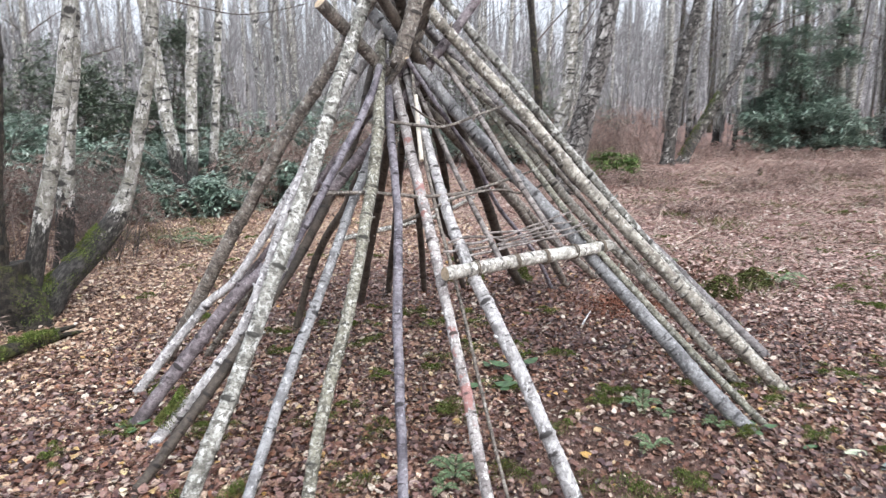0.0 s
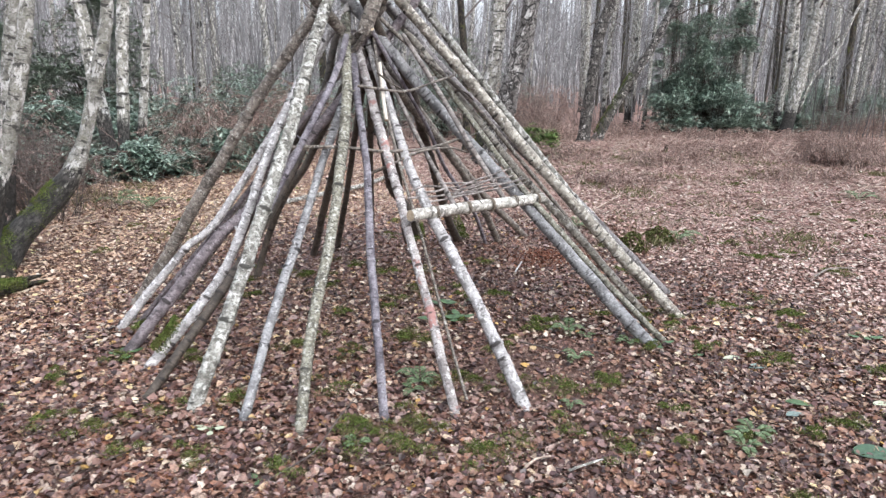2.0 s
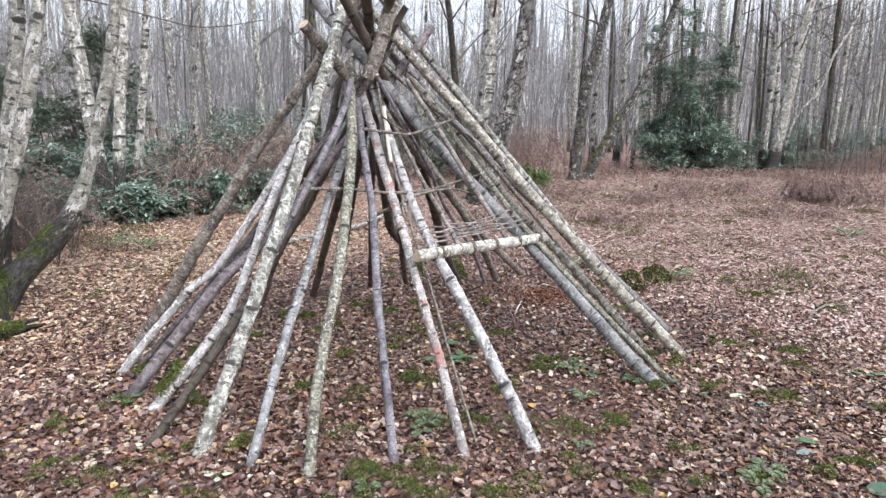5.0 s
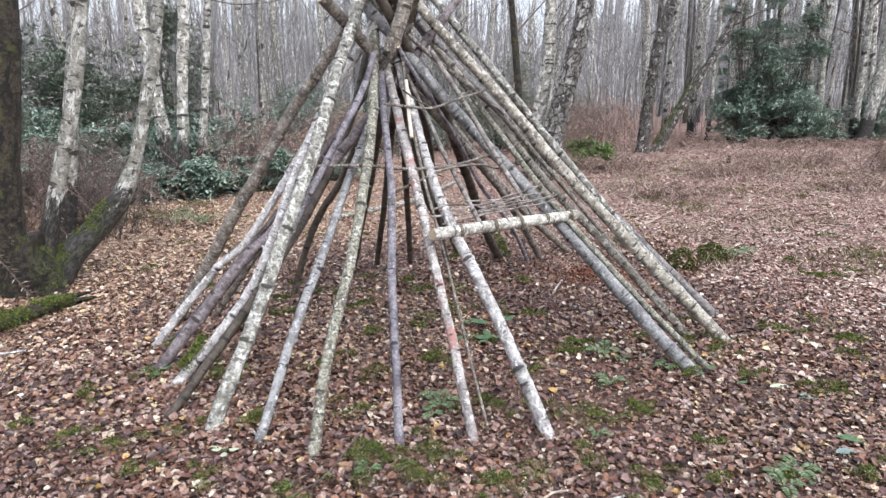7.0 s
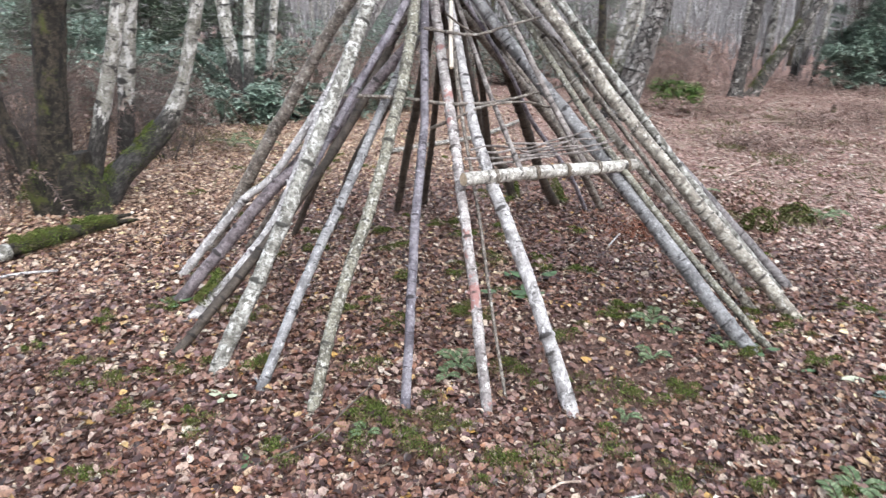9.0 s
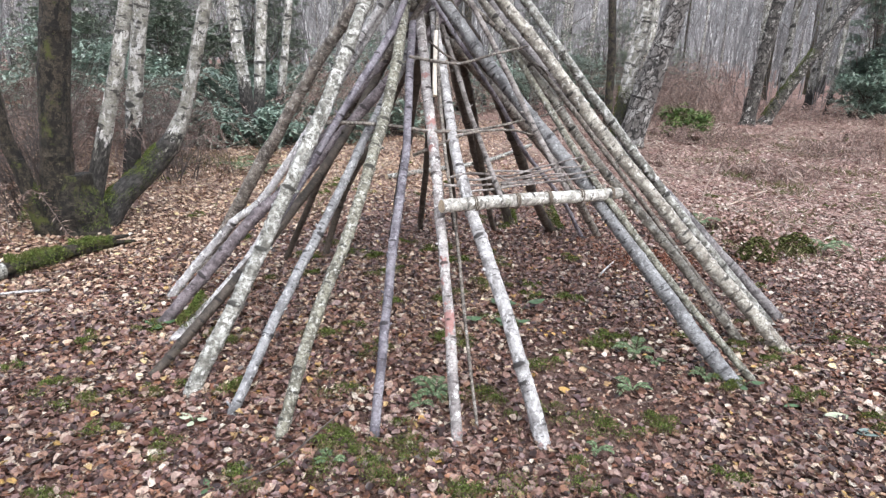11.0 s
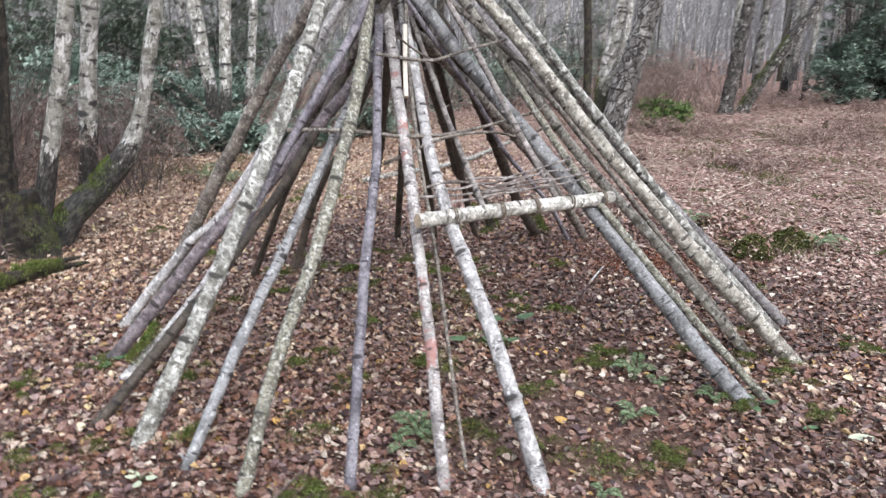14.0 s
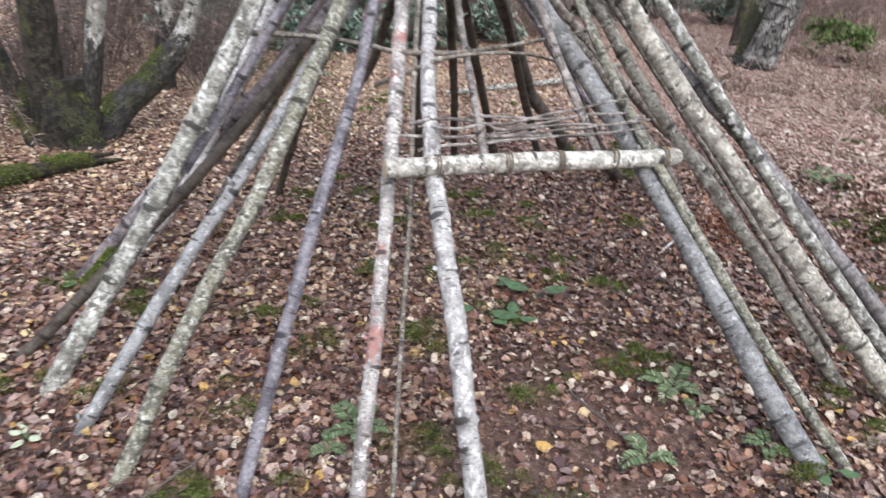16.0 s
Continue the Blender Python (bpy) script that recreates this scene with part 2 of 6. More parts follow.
STRAW = bark("dead_stalk", (0.62, 0.51, 0.42), (0.44, 0.34, 0.28), (0.16, 0.115, 0.09), flecks=0.7)


def plain(name, colour, spread=0.15, scale=40.0, rough=0.8):
    m, t, b = material(name)
    obj = t.nodes.new("ShaderNodeTexCoord").outputs["Object"]
    lo = tuple(c * (1 - spread) for c in colour)
    hi = tuple(min(1.0, c * (1 + spread)) for c in colour)
    col = ramp(t, noise_at(t, obj, scale, 5.0, 0.65), [(0.35, lo), (0.65, hi)])
    t.links.new(col, b.inputs["Base Color"])
    b.inputs["Roughness"].default_value = rough
    bumped(t, b, noise_at(t, obj, scale * 2, 4.0), 0.4, 0.002)
    return m


PEELED = plain("peeled_wood", (0.62, 0.56, 0.48), 0.18)
CUT_WOOD = plain("cut_wood", (0.50, 0.40, 0.28), 0.3)
BINDING = plain("twine", (0.16, 0.13, 0.10), 0.25, 120.0)


def scattered(name, stops, rough=0.6, gloss=0.3, damp=0.0, worn=None):
    """Many small pieces in one mesh, each with a colour of its own."""
    m, t, b = material(name)
    rnd = t.nodes.new("ShaderNodeNewGeometry").outputs["Random Per Island"]
    obj = t.nodes.new("ShaderNodeTexCoord").outputs["Object"]
    col = ramp(t, rnd, stops)
    col = mixed(t, ramp(t, noise_at(t, obj, 75.0, 5.0, 0.7), [(0.38, (0.6, 0.6, 0.6)), (0.56, (0, 0, 0))]), col, tuple(c * 0.5 for c in stops[0][1]))
    if worn:
        col = mixed(t, ramp(t, noise_at(t, obj, 9.0, 5.0, 0.7), [(0.46, (0, 0, 0)), (0.60, (0.75, 0.75, 0.75))]), col, worn)
    if damp:
        wet = ramp(t, noise_at(t, obj, 1.5, 5.0, 0.6), [(0.40, (damp,) * 3), (0.58, (0, 0, 0))])
        col = mixed(t, wet, col, tuple(c * 0.6 for c in stops[1][1]))
    t.links.new(col, b.inputs["Base Color"])
    b.inputs["Roughness"].default_value = rough
    b.inputs["Specular IOR Level"].default_value = gloss
    return m


LEAF_LITTER = scattered("fallen_leaves", [(0.0, (0.036, 0.020, 0.018)), (0.14, (0.066, 0.034, 0.031)), (0.26, (0.225, 0.096, 0.056)), (0.38, (0.118, 0.066, 0.070)), (0.50, (0.340, 0.166, 0.092)), (0.62, (0.245, 0.150, 0.152)), (0.73, (0.425, 0.245, 0.160)), (0.83, (0.375, 0.262, 0.248)), (0.91, (0.540, 0.400, 0.310)), (0.955, (0.720, 0.610, 0.500)), (0.975, (0.800, 0.715, 0.580)), (0.99, (0.600, 0.370, 0.110))], 0.30, gloss=0.5, damp=0.35)
# pinkish bracken litter, with extra brightness of the farther ground put into its colours
BRIGHTENED_LITTER = scattered("brightened_leaves_and_bracken", [(0.0, (0.165, 0.092, 0.078)), (0.2, (0.40, 0.235, 0.185)), (0.4, (0.37, 0.26, 0.24)), (0.6, (0.60, 0.40, 0.335)), (0.8, (0.66, 0.52, 0.47)), (0.93, (0.82, 0.66, 0.57)), (1.0, (0.850, 0.850, 0.755))], 0.6, damp=0.25)
TAN_LITTER = scattered("tan_fallen_leaves", [(0.0, (0.150, 0.084, 0.066)), (0.25, (0.360, 0.220, 0.150)), (0.5, (0.520, 0.350, 0.235)), (0.75, (0.670, 0.490, 0.350)), (0.93, (0.820, 0.690, 0.550)), (1.0, (0.800, 0.660, 0.330))], 0.45, gloss=0.4, damp=0.2)
DRY_SCRAPS = scattered("dry_bracken_scraps", [(0.0, (0.237, 0.144, 0.132)), (0.5, (0.474, 0.325, 0.296)), (0.85, (0.699, 0.536, 0.477)), (1.0, (0.850, 0.848, 0.729))], 0.75)
PALE_CHIPS = scattered("bleached_chips", [(0.0, (0.42, 0.33, 0.25)), (0.6, (0.58, 0.48, 0.39)), (1.0, (0.74, 0.67, 0.58))], 0.5, gloss=0.4)
GRASS = scattered("thin_grass", [(0.0, (0.13, 0.14, 0.055)), (0.6, (0.25, 0.25, 0.115)), (1.0, (0.42, 0.38, 0.22))], 0.7)
ROT = scattered("red_rotten_wood", [(0.0, (0.10, 0.038, 0.024)), (0.6, (0.19, 0.075, 0.045)), (1.0, (0.28, 0.13, 0.08))], 0.9)
MOSS = scattered("moss", [(0.0, (0.050, 0.072, 0.018)), (0.5, (0.125, 0.170, 0.042)), (0.9, (0.240, 0.300, 0.088)), (1.0, (0.36, 0.39, 0.15))], 0.9, gloss=0.1, worn=(0.105, 0.105, 0.036))
HUMP_MOSS = scattered("hump_moss", [(0.0, (0.036, 0.040, 0.014)), (0.4, (0.095, 0.100, 0.034)), (0.8, (0.19, 0.205, 0.075)), (1.0, (0.34, 0.35, 0.16))], 0.9, gloss=0.1)
CRUMBS = scattered("leaf_crumbs", [(0.0, (0.05, 0.028, 0.022)), (0.3, (0.15, 0.078, 0.058)), (0.6, (0.25, 0.145, 0.11)), (0.85, (0.40, 0.27, 0.20)), (1.0, (0.66, 0.54, 0.42))], 0.45, gloss=0.4)
RHODO = scattered("rhododendron_leaves", [(0.0, (0.100, 0.160, 0.122)), (0.4, (0.215, 0.295, 0.232)), (0.75, (0.370, 0.465, 0.380)), (1.0, (0.600, 0.670, 0.580))], 0.34, gloss=0.6)
HOLLY = scattered("dark_evergreen_leaves", [(0.0, (0.085, 0.118, 0.082)), (0.6, (0.170, 0.215, 0.152)), (1.0, (0.300, 0.340, 0.255))], 0.4, gloss=0.5)
FERN = scattered("fern_fronds", [(0.0, (0.085, 0.130, 0.062)), (0.6, (0.165, 0.225, 0.115)), (1.0, (0.29, 0.35, 0.21))], 0.6, gloss=0.3)
BRIGHT_GREEN = scattered("ivy_leaves", [(0.0, (0.070, 0.119, 0.028)), (0.6, (0.126, 0.210, 0.049)), (1.0, (0.224, 0.308, 0.084))], 0.55)
BRACKEN = scattered("dead_bracken", [(0.0, (0.25, 0.162, 0.138)), (0.5, (0.49, 0.360, 0.312)), (1.0, (0.74, 0.61, 0.55))], 0.85, gloss=0.1)
DULL_BRACKEN = scattered("dull_dead_bracken", [(0.0, (0.15, 0.10, 0.085)), (0.5, (0.31, 0.225, 0.195)), (1.0, (0.52, 0.42, 0.37))], 0.85, gloss=0.1)
# lighter and greyer than near twigs, to colour in the haze of distance
HAZED_TWIGS = scattered("hazed_twigs", [(0.0, (0.138, 0.136, 0.135)), (0.6, (0.232, 0.228, 0.230)), (1.0, (0.361, 0.357, 0.360))], 0.9, gloss=0.1)

GROUND, gt, gb = material("woodland_soil")
gobj = gt.nodes.new("ShaderNodeTexCoord").outputs["Object"]
gcol = ramp(gt, noise_at(gt, gobj, 24.0, 6.0, 0.75), [(0.34, (0.07, 0.042, 0.035)), (0.47, (0.19, 0.118, 0.098)), (0.56, (0.32, 0.21, 0.178)), (0.66, (0.52, 0.39, 0.33))])
gcol = mixed(gt, ramp(gt, noise_at(gt, gobj, 0.55, 4.0, 0.6), [(0.45, (0, 0, 0)), (0.65, (0.6, 0.6, 0.6))]), gcol, (0.33, 0.225, 0.195))
gcol = mixed(gt, ramp(gt, noise_at(gt, gobj, 2.3, 6.0, 0.7), [(0.60, (0, 0, 0)), (0.68, (0.7, 0.7, 0.7))]), gcol, (0.10, 0.11, 0.04))
# soil mixed towards dark brown up to the wandering edge of the clearing
gcut = gt.nodes.new("ShaderNodeSeparateXYZ")
gt.links.new(gobj, gcut.inputs["Vector"])
gedge = node(gt, "ShaderNodeMath")
gedge.operation = "MULTIPLY_ADD"
gedge.inputs[1].default_value = 5.0
gt.links.new(noise_at(gt, gobj, 0.8, 4.0, 0.6), gedge.inputs[0])
gt.links.new(gcut.outputs["Y"], gedge.inputs[2])
gzone = gt.nodes.new("ShaderNodeMapRange")
gzone.inputs["From Min"].default_value, gzone.inputs["From Max"].default_value = 7.2, 9.2
gzone.inputs["To Min"].default_value, gzone.inputs["To Max"].default_value = 0.6, 0.0
gt.links.new(gedge.outputs[0], gzone.inputs["Value"])
gcol = mixed(gt, gzone.outputs["Result"], gcol, (0.085, 0.052, 0.042))
gt.links.new(gcol, gb.inputs["Base Color"])
gb.inputs["Roughness"].default_value = 0.9
gb.inputs["Specular IOR Level"].default_value = 0.15
bumped(gt, gb, noise_at(gt, gobj, 30.0, 5.0, 0.7), 0.9, 0.03)

FAR_WOOD, ft, fb = material("distant_wood")
fobj = ft.nodes.new("ShaderNodeUVMap").outputs["UV"]
fcol = ramp(ft, noise_at(ft, fobj, 1.0, 7.0, 0.75, (0.7, 0.5, 1.0)), [(0.38, (0.15, 0.15, 0.155)), (0.5, (0.25, 0.25, 0.255)), (0.62, (0.42, 0.42, 0.43))])
ft.links.new(fcol, fb.inputs["Base Color"])
fb.inputs["Roughness"].default_value = 1.0

ONE_LEAF, lt, lb = material("single_fallen_leaf")
lcol = ramp(lt, lt.nodes.new("ShaderNodeObjectInfo").outputs["Random"], [(0.0, (0.17, 0.09, 0.07)), (0.35, (0.28, 0.17, 0.135)), (0.62, (0.36, 0.25, 0.21)), (0.86, (0.56, 0.45, 0.37)), (0.95, (0.50, 0.35, 0.14)), (1.0, (0.24, 0.12, 0.085))])
lcol = mixed(lt, ramp(lt, noise_at(lt, lt.nodes.new("ShaderNodeTexCoord").outputs["Object"], 120.0, 4.0), [(0.38, (0.5, 0.5, 0.5)), (0.6, (0, 0, 0))]), lcol, (0.10, 0.055, 0.04))
lt.links.new(lcol, lb.inputs["Base Color"])
lb.inputs["Roughness"].default_value = 0.45
PALE_LEAF = plain("bleached_leaf", (0.46, 0.50, 0.36), 0.15, 60.0, 0.5)
SLATE_LEAF = plain("blue_green_leaf", (0.17, 0.22, 0.20), 0.2, 60.0, 0.45)
FRESH_LEAF = plain("fresh_green_leaf", (0.075, 0.135, 0.058), 0.4, 40.0, 0.45)
DARK_LEAF = plain("dark_green_leaf", (0.05, 0.10, 0.055), 0.25, 60.0, 0.4)

# ---- mesh helpers ----
def spline(points, step):
    """A smooth line through the points, resampled at about that step."""
    p = [Vector(q) for q in points]
    if len(p) == 2:
        p = [p[0], (p[0] + p[1]) / 2, p[1]]
    out = []
    for k in range(len(p) - 1):
        a, b, c, d = p[max(k - 1, 0)], p[k], p[k + 1], p[min(k + 2, len(p) - 1)]
        n = max(2, int((c - b).length / step))
        for j in range(n):
            s = j / n
            # slack spline: half the usual tangents keep the bends close to their corners
            m0, m1 = (c - a) * 0.42, (d - b) * 0.42
            h = 2 * s ** 3 - 3 * s ** 2 + 1, s ** 3 - 2 * s ** 2 + s, -2 * s ** 3 + 3 * s ** 2, s ** 3 - s ** 2
            out.append(b * h[0] + m0 * h[1] + c * h[2] + m1 * h[3])
    out.append(p[-1])
    return out


class Stems:
    """Collects tapered stems into one mesh with u, v in metres and a mark at each node."""

    def __init__(self):
        self.v, self.f, self.uv, self.mark, self.slot, self.count = [], [], [], [], [], 0

    def stem(self, line, radii, sides=8, nodes=(), swell=0.12, caps=True, cap_slot=0, rough=0.0, rng=random):
        start = len(self.v)
        n = len(line)
        along = 0.0
        side = None
        off = rng.random() * 30.0
        ph1, ph2 = rng.random() * 6.28, rng.random() * 6.28
        for k in range(n):
            d = (line[min(k + 1, n - 1)] - line[max(k - 1, 0)])
            d.normalize()
            if side is None:
                side = d.orthogonal().normalized()
            side = (side - d * side.dot(d)).normalized()
            up = d.cross(side)
            if k:
                along += (line[k] - line[k - 1]).length
            r = radii[k]
            mk = 0.0
            phase = 0.0
            for at, wide, strong, turn in nodes:
                e = math.exp(-((along - at) / wide) ** 2) * strong
                if e > mk:
                    mk, phase = e, turn
            r *= 1.0 + swell * mk
            for j in range(sides):
                a = 2 * math.pi * j / sides
                q = r
                if rough:
                    q *= 1.0 + rough * (0.6 * math.sin(2 * a + ph1 + along * 5.0) + 0.5 * math.sin(3 * a + ph2 - along * 9.0) + 0.5 * math.sin(along * 23.0 + ph1) * math.sin(a + ph2))
                self.v.append(line[k] + (side * math.cos(a) + up * math.sin(a)) * q)
                self.mark.append(mk * (0.14 + 1.3 * max(0.0, math.cos(a - phase)) ** 3))
            if k:
                for j in range(sides):
                    i = (j + 1) % sides
                    o, p = start + (k - 1) * sides, start + k * sides
                    self.f.append((o + j, o + i, p + i, p + j))
                    c = 2 * math.pi * r
                    u0, u1 = off + c * j / sides, off + c * (j + 1) / sides
                    v0 = along - (line[k] - line[k - 1]).length
                    self.uv += [(u0, v0), (u1, v0), (u1, along), (u0, along)]
                    self.slot.append(0)
        if caps:
            for base, flip in ((start, True), (start + (n - 1) * sides, False)):
                ring = [base + j for j in range(sides)]
                self.f.append(tuple(reversed(ring)) if flip else tuple(ring))
                self.uv += [(self.v[i].x, self.v[i].y) for i in ring]
                self.slot.append(cap_slot)
        return self

    def mesh(self, name, *mats, smooth=True):
        me = bpy.data.meshes.new(name)
        me.from_pydata([tuple(q) for q in self.v], [], self.f)
        layer = me.uv_layers.new(name="uv")
        layer.data.foreach_set("uv", np.array(self.uv, dtype=np.float32).ravel())
        at = me.attributes.new("node_mark", "FLOAT", "POINT")
        at.data.foreach_set("value", np.array(self.mark, dtype=np.float32))
        for m in mats:
            me.materials.append(m)
        me.polygons.foreach_set("material_index", np.array(self.slot, dtype=np.int32))
        me.polygons.foreach_set("use_smooth", np.array([smooth and len(p) == 4 for p in self.f], dtype=bool))
        me.update()
        return me


def part(name, me, parent=None, label="", kind=""):
    ob = new(name, me)
    ob.parent = parent
    return tagged(ob, label, kind=kind)


def thing(name, label, category, at=(0, 0, 0), group="", kind=""):
    ob = new(name)
    ob.empty_display_size = 0.1
    ob.location = at
    return tagged(ob, label, category, group, kind)


def under(ob, parent):
    """Keeps a mesh built in world coordinates in place under a thing that stands elsewhere."""
    ob.parent = parent
    ob.matrix_parent_inverse = Matrix.Translation(-parent.location)
    return ob


def cloud(name, verts, faces, mat):
    """One mesh of many small flat pieces from numpy arrays: verts (n, k, 3), faces on one piece."""
    n, k, _ = verts.shape
    f = (np.array(faces)[None] + (np.arange(n) * k)[:, None, None]).reshape(-1, len(faces[0]))
    me = bpy.data.meshes.new(name)
    me.vertices.add(n * k)
    me.vertices.foreach_set("co", verts.astype(np.float32).ravel())
    w = f.shape[1]
    me.loops.add(f.size)
    me.loops.foreach_set("vertex_index", f.astype(np.int32).ravel())
    me.polygons.add(len(f))
    me.polygons.foreach_set("loop_start", np.arange(len(f), dtype=np.int32) * w)
    me.polygons.foreach_set("loop_total", np.full(len(f), w, dtype=np.int32))
    me.materials.append(mat)
    me.update(calc_edges=True)
    return me


def turned(rng, n, tilt, up=None):
    """n rotation matrices: a random heading, leaning at most so many degrees from flat."""
    a = rng.uniform(0, 2 * np.pi, n)
    t = np.radians(tilt) * np.sqrt(rng.uniform(0, 1, n)) * rng.choice([-1, 1], n)
    r = np.radians(tilt) * rng.uniform(-1, 1, n)
    ca, sa, ct, st, cr, sr = np.cos(a), np.sin(a), np.cos(t), np.sin(t), np.cos(r), np.sin(r)
    z = np.zeros(n)
    o = np.ones(n)
    A = np.stack([np.stack([ca, -sa, z], -1), np.stack([sa, ca, z], -1), np.stack([z, z, o], -1)], 1)
    B = np.stack([np.stack([o, z, z], -1), np.stack([z, ct, -st], -1), np.stack([z, st, ct], -1)], 1)
    C = np.stack([np.stack([cr, z, sr], -1), np.stack([z, o, z], -1), np.stack([-sr, z, cr], -1)], 1)
    return A @ B @ C


LEAF = np.array([(0, -0.5, 0.0), (0.34, -0.2, 0.10), (0.30, 0.12, 0.12), (0, 0.55, 0.02), (-0.30, 0.12, 0.12), (-0.34, -0.2, 0.10), (0, 0.0, -0.03)])
FOLD = np.array([(0, -0.48, 0.0), (0.37, -0.26, 0.10), (0.33, 0.2, 0.12), (0, 0.52, 0.02), (-0.33, 0.2, 0.12), (-0.37, -0.26, 0.10)])
FOLD_F = [(0, 1, 2, 3), (0, 3, 4, 5)]
KITE = np.array([(0, -0.5, 0.0), (0.36, -0.05, 0.10), (0, 0.55, 0.02), (-0.36, -0.05, 0.10)])
SLIP = np.array([(0, 0, 0), (0.18, 0.5, 0.05), (0, 1.0, -0.08), (-0.18, 0.5, 0.05)])
SLIP_F = [(0, 1, 2), (0, 2, 3)]
BLADE = np.array([(0, 0, 0), (0.17, 0.33, 0.05), (0.15, 0.72, 0.0), (0, 1.0, -0.10), (-0.15, 0.72, 0.0), (-0.17, 0.33, 0.05)])
LEAF_F = [(0, 1, 6), (1, 2, 6), (2, 3, 6), (3, 4, 6), (4, 5, 6), (5, 0, 6)]
LONG = np.array([(0, 0, 0), (0.16, 0.35, 0.05), (0.15, 0.7, 0.02), (0, 1.0, -0.10), (-0.15, 0.7, 0.02), (-0.16, 0.35, 0.05), (0, 0.5, 0.0)])


def leaves_at(rng, pos, size, tilt, shape=LEAF, mat_turn=None, crumple=0.0):
    n = len(pos)
    R = turned(rng, n, tilt) if mat_turn is None else mat_turn
    s = size[:, None, None]
    if crumple:
        # curled and torn edges, each leaf its own
        own = shape[None] * np.stack([rng.uniform(0.7, 1.3, n), np.ones(n), rng.uniform(-1.0, 3.0, n)], -1)[:, None, :]
        own = own + rng.normal(0, crumple, (n, len(shape), 3))
        return np.einsum("nij,nkj->nki", R, own) * s + pos[:, None, :]
    return np.einsum("nij,kj->nki", R, shape) * s + pos[:, None, :]


# ---- ground ----
GZ = -0.07


def ground_height(x, y):
    x, y = np.asarray(x, float), np.asarray(y, float)
    near = np.clip((24 - np.hypot(x, y - 4)) / 16, 0, 1)
    h = 0.018 * np.sin(1.7 * x + 0.6) * np.sin(1.3 * y + 1.1) + 0.010 * np.sin(4.1 * x + 2 * np.sin(y)) * np.sin(3.7 * y + 0.4)
    return GZ + h * near - 0.004


def build_ground():
    def line(lo, hi, n, mid, fine):
        s = np.linspace(-1, 1, n)
        w = np.sinh(s * fine) / np.sinh(fine)
        return np.where(w < 0, mid + w * (mid - lo), mid + w * (hi - mid))
    xs, ys = line(-260, 260, 220, 0.0, 6.0), line(-200, 320, 220, 4.0, 6.0)
    X, Y = np.meshgrid(xs, ys)
    Z = ground_height(X, Y)
    v = np.stack([X, Y, Z], -1).reshape(-1, 3)
    n = len(xs)
    i = np.arange(len(ys) - 1)[:, None] * n + np.arange(n - 1)[None]
    f = np.stack([i, i + 1, i + n + 1, i + n], -1).reshape(-1, 4)
    me = bpy.data.meshes.new("ground")
    me.from_pydata(v.tolist(), [], f.tolist())
    me.materials.append(GROUND)
    me.polygons.foreach_set("use_smooth", np.ones(len(f), dtype=bool))
    return tagged(new("ground", me), "woodland floor of dark soil under fallen birch leaves", "ground", kind="structure")


ground = build_ground()


# ---- pole shelter ----
shelter = thing("pole_shelter", "open tipi frame of bare birch poles lashed together on leaf litter", "shelter", (0.0, 3.7, GZ))
pole_rng = random.Random(11)


def pole_nodes(length, rng, gap=(0.06, 0.20)):
    out, at = [], rng.uniform(0.03, 0.15)
    while at < length:
        out.append((at, rng.uniform(0.005, 0.011), rng.uniform(0.25, 1.1), rng.uniform(0, 6.28)))
        at += rng.uniform(*gap)
    return out


def pole_mesh(name, points, r0, r1, bark_kind, step=0.0075, sides=9, peeled_from=None, seed=None):
    rng = pole_rng
    line = spline(points, step)
    n = len(line)
    length = sum((line[k + 1] - line[k]).length for k in range(n - 1))
    wob = [rng.uniform(0, 6.28) for _ in range(4)]
    amp = 0.045 * (r0 + r1)
    for k in range(n):
        s = k / (n - 1) * length
        line[k] = line[k] + Vector((math.sin(s * 7 + wob[0]) + 0.5 * math.sin(s * 17 + wob[2]), math.sin(s * 6 + wob[1]) + 0.5 * math.sin(s * 15 + wob[3]), 0)) * amp
    radii = [r0 + (r1 - r0) * k / (n - 1) for k in range(n)]
    nodes = pole_nodes(length, rng)
    body = Stems().stem(line, radii, sides, nodes, 0.22, True, 1, 0.06, rng)
    # short stubs of trimmed side branches at some of the nodes
    for at, wide, strong, turn in nodes:
        if rng.random() < 0.45:
            k = min(n - 2, max(1, int(at / length * (n - 1))))
            d = (line[k + 1] - line[k]).normalized()
            a = d.orthogonal().normalized()
            a.rotate(Matrix.Rotation(rng.uniform(0, 6.28), 3, d))
            a = (a + d * rng.uniform(0.2, 0.9)).normalized()
            q = max(0.003, radii[k] * rng.uniform(0.16, 0.32))
            l = radii[k] + rng.uniform(0.006, 0.03)
            body.stem([line[k], line[k] + a * l * 0.7, line[k] + a * l], [q * 1.3, q, q * 0.8], 5, rng=rng)
    return body.mesh(name, bark_kind, CUT_WOOD)


def shelter_pole(points, r0, r1, bark_kind, label):
    ob = new("pole", pole_mesh("pole", points, r0, r1, bark_kind))
    under(ob, shelter)
    return tagged(ob, label)


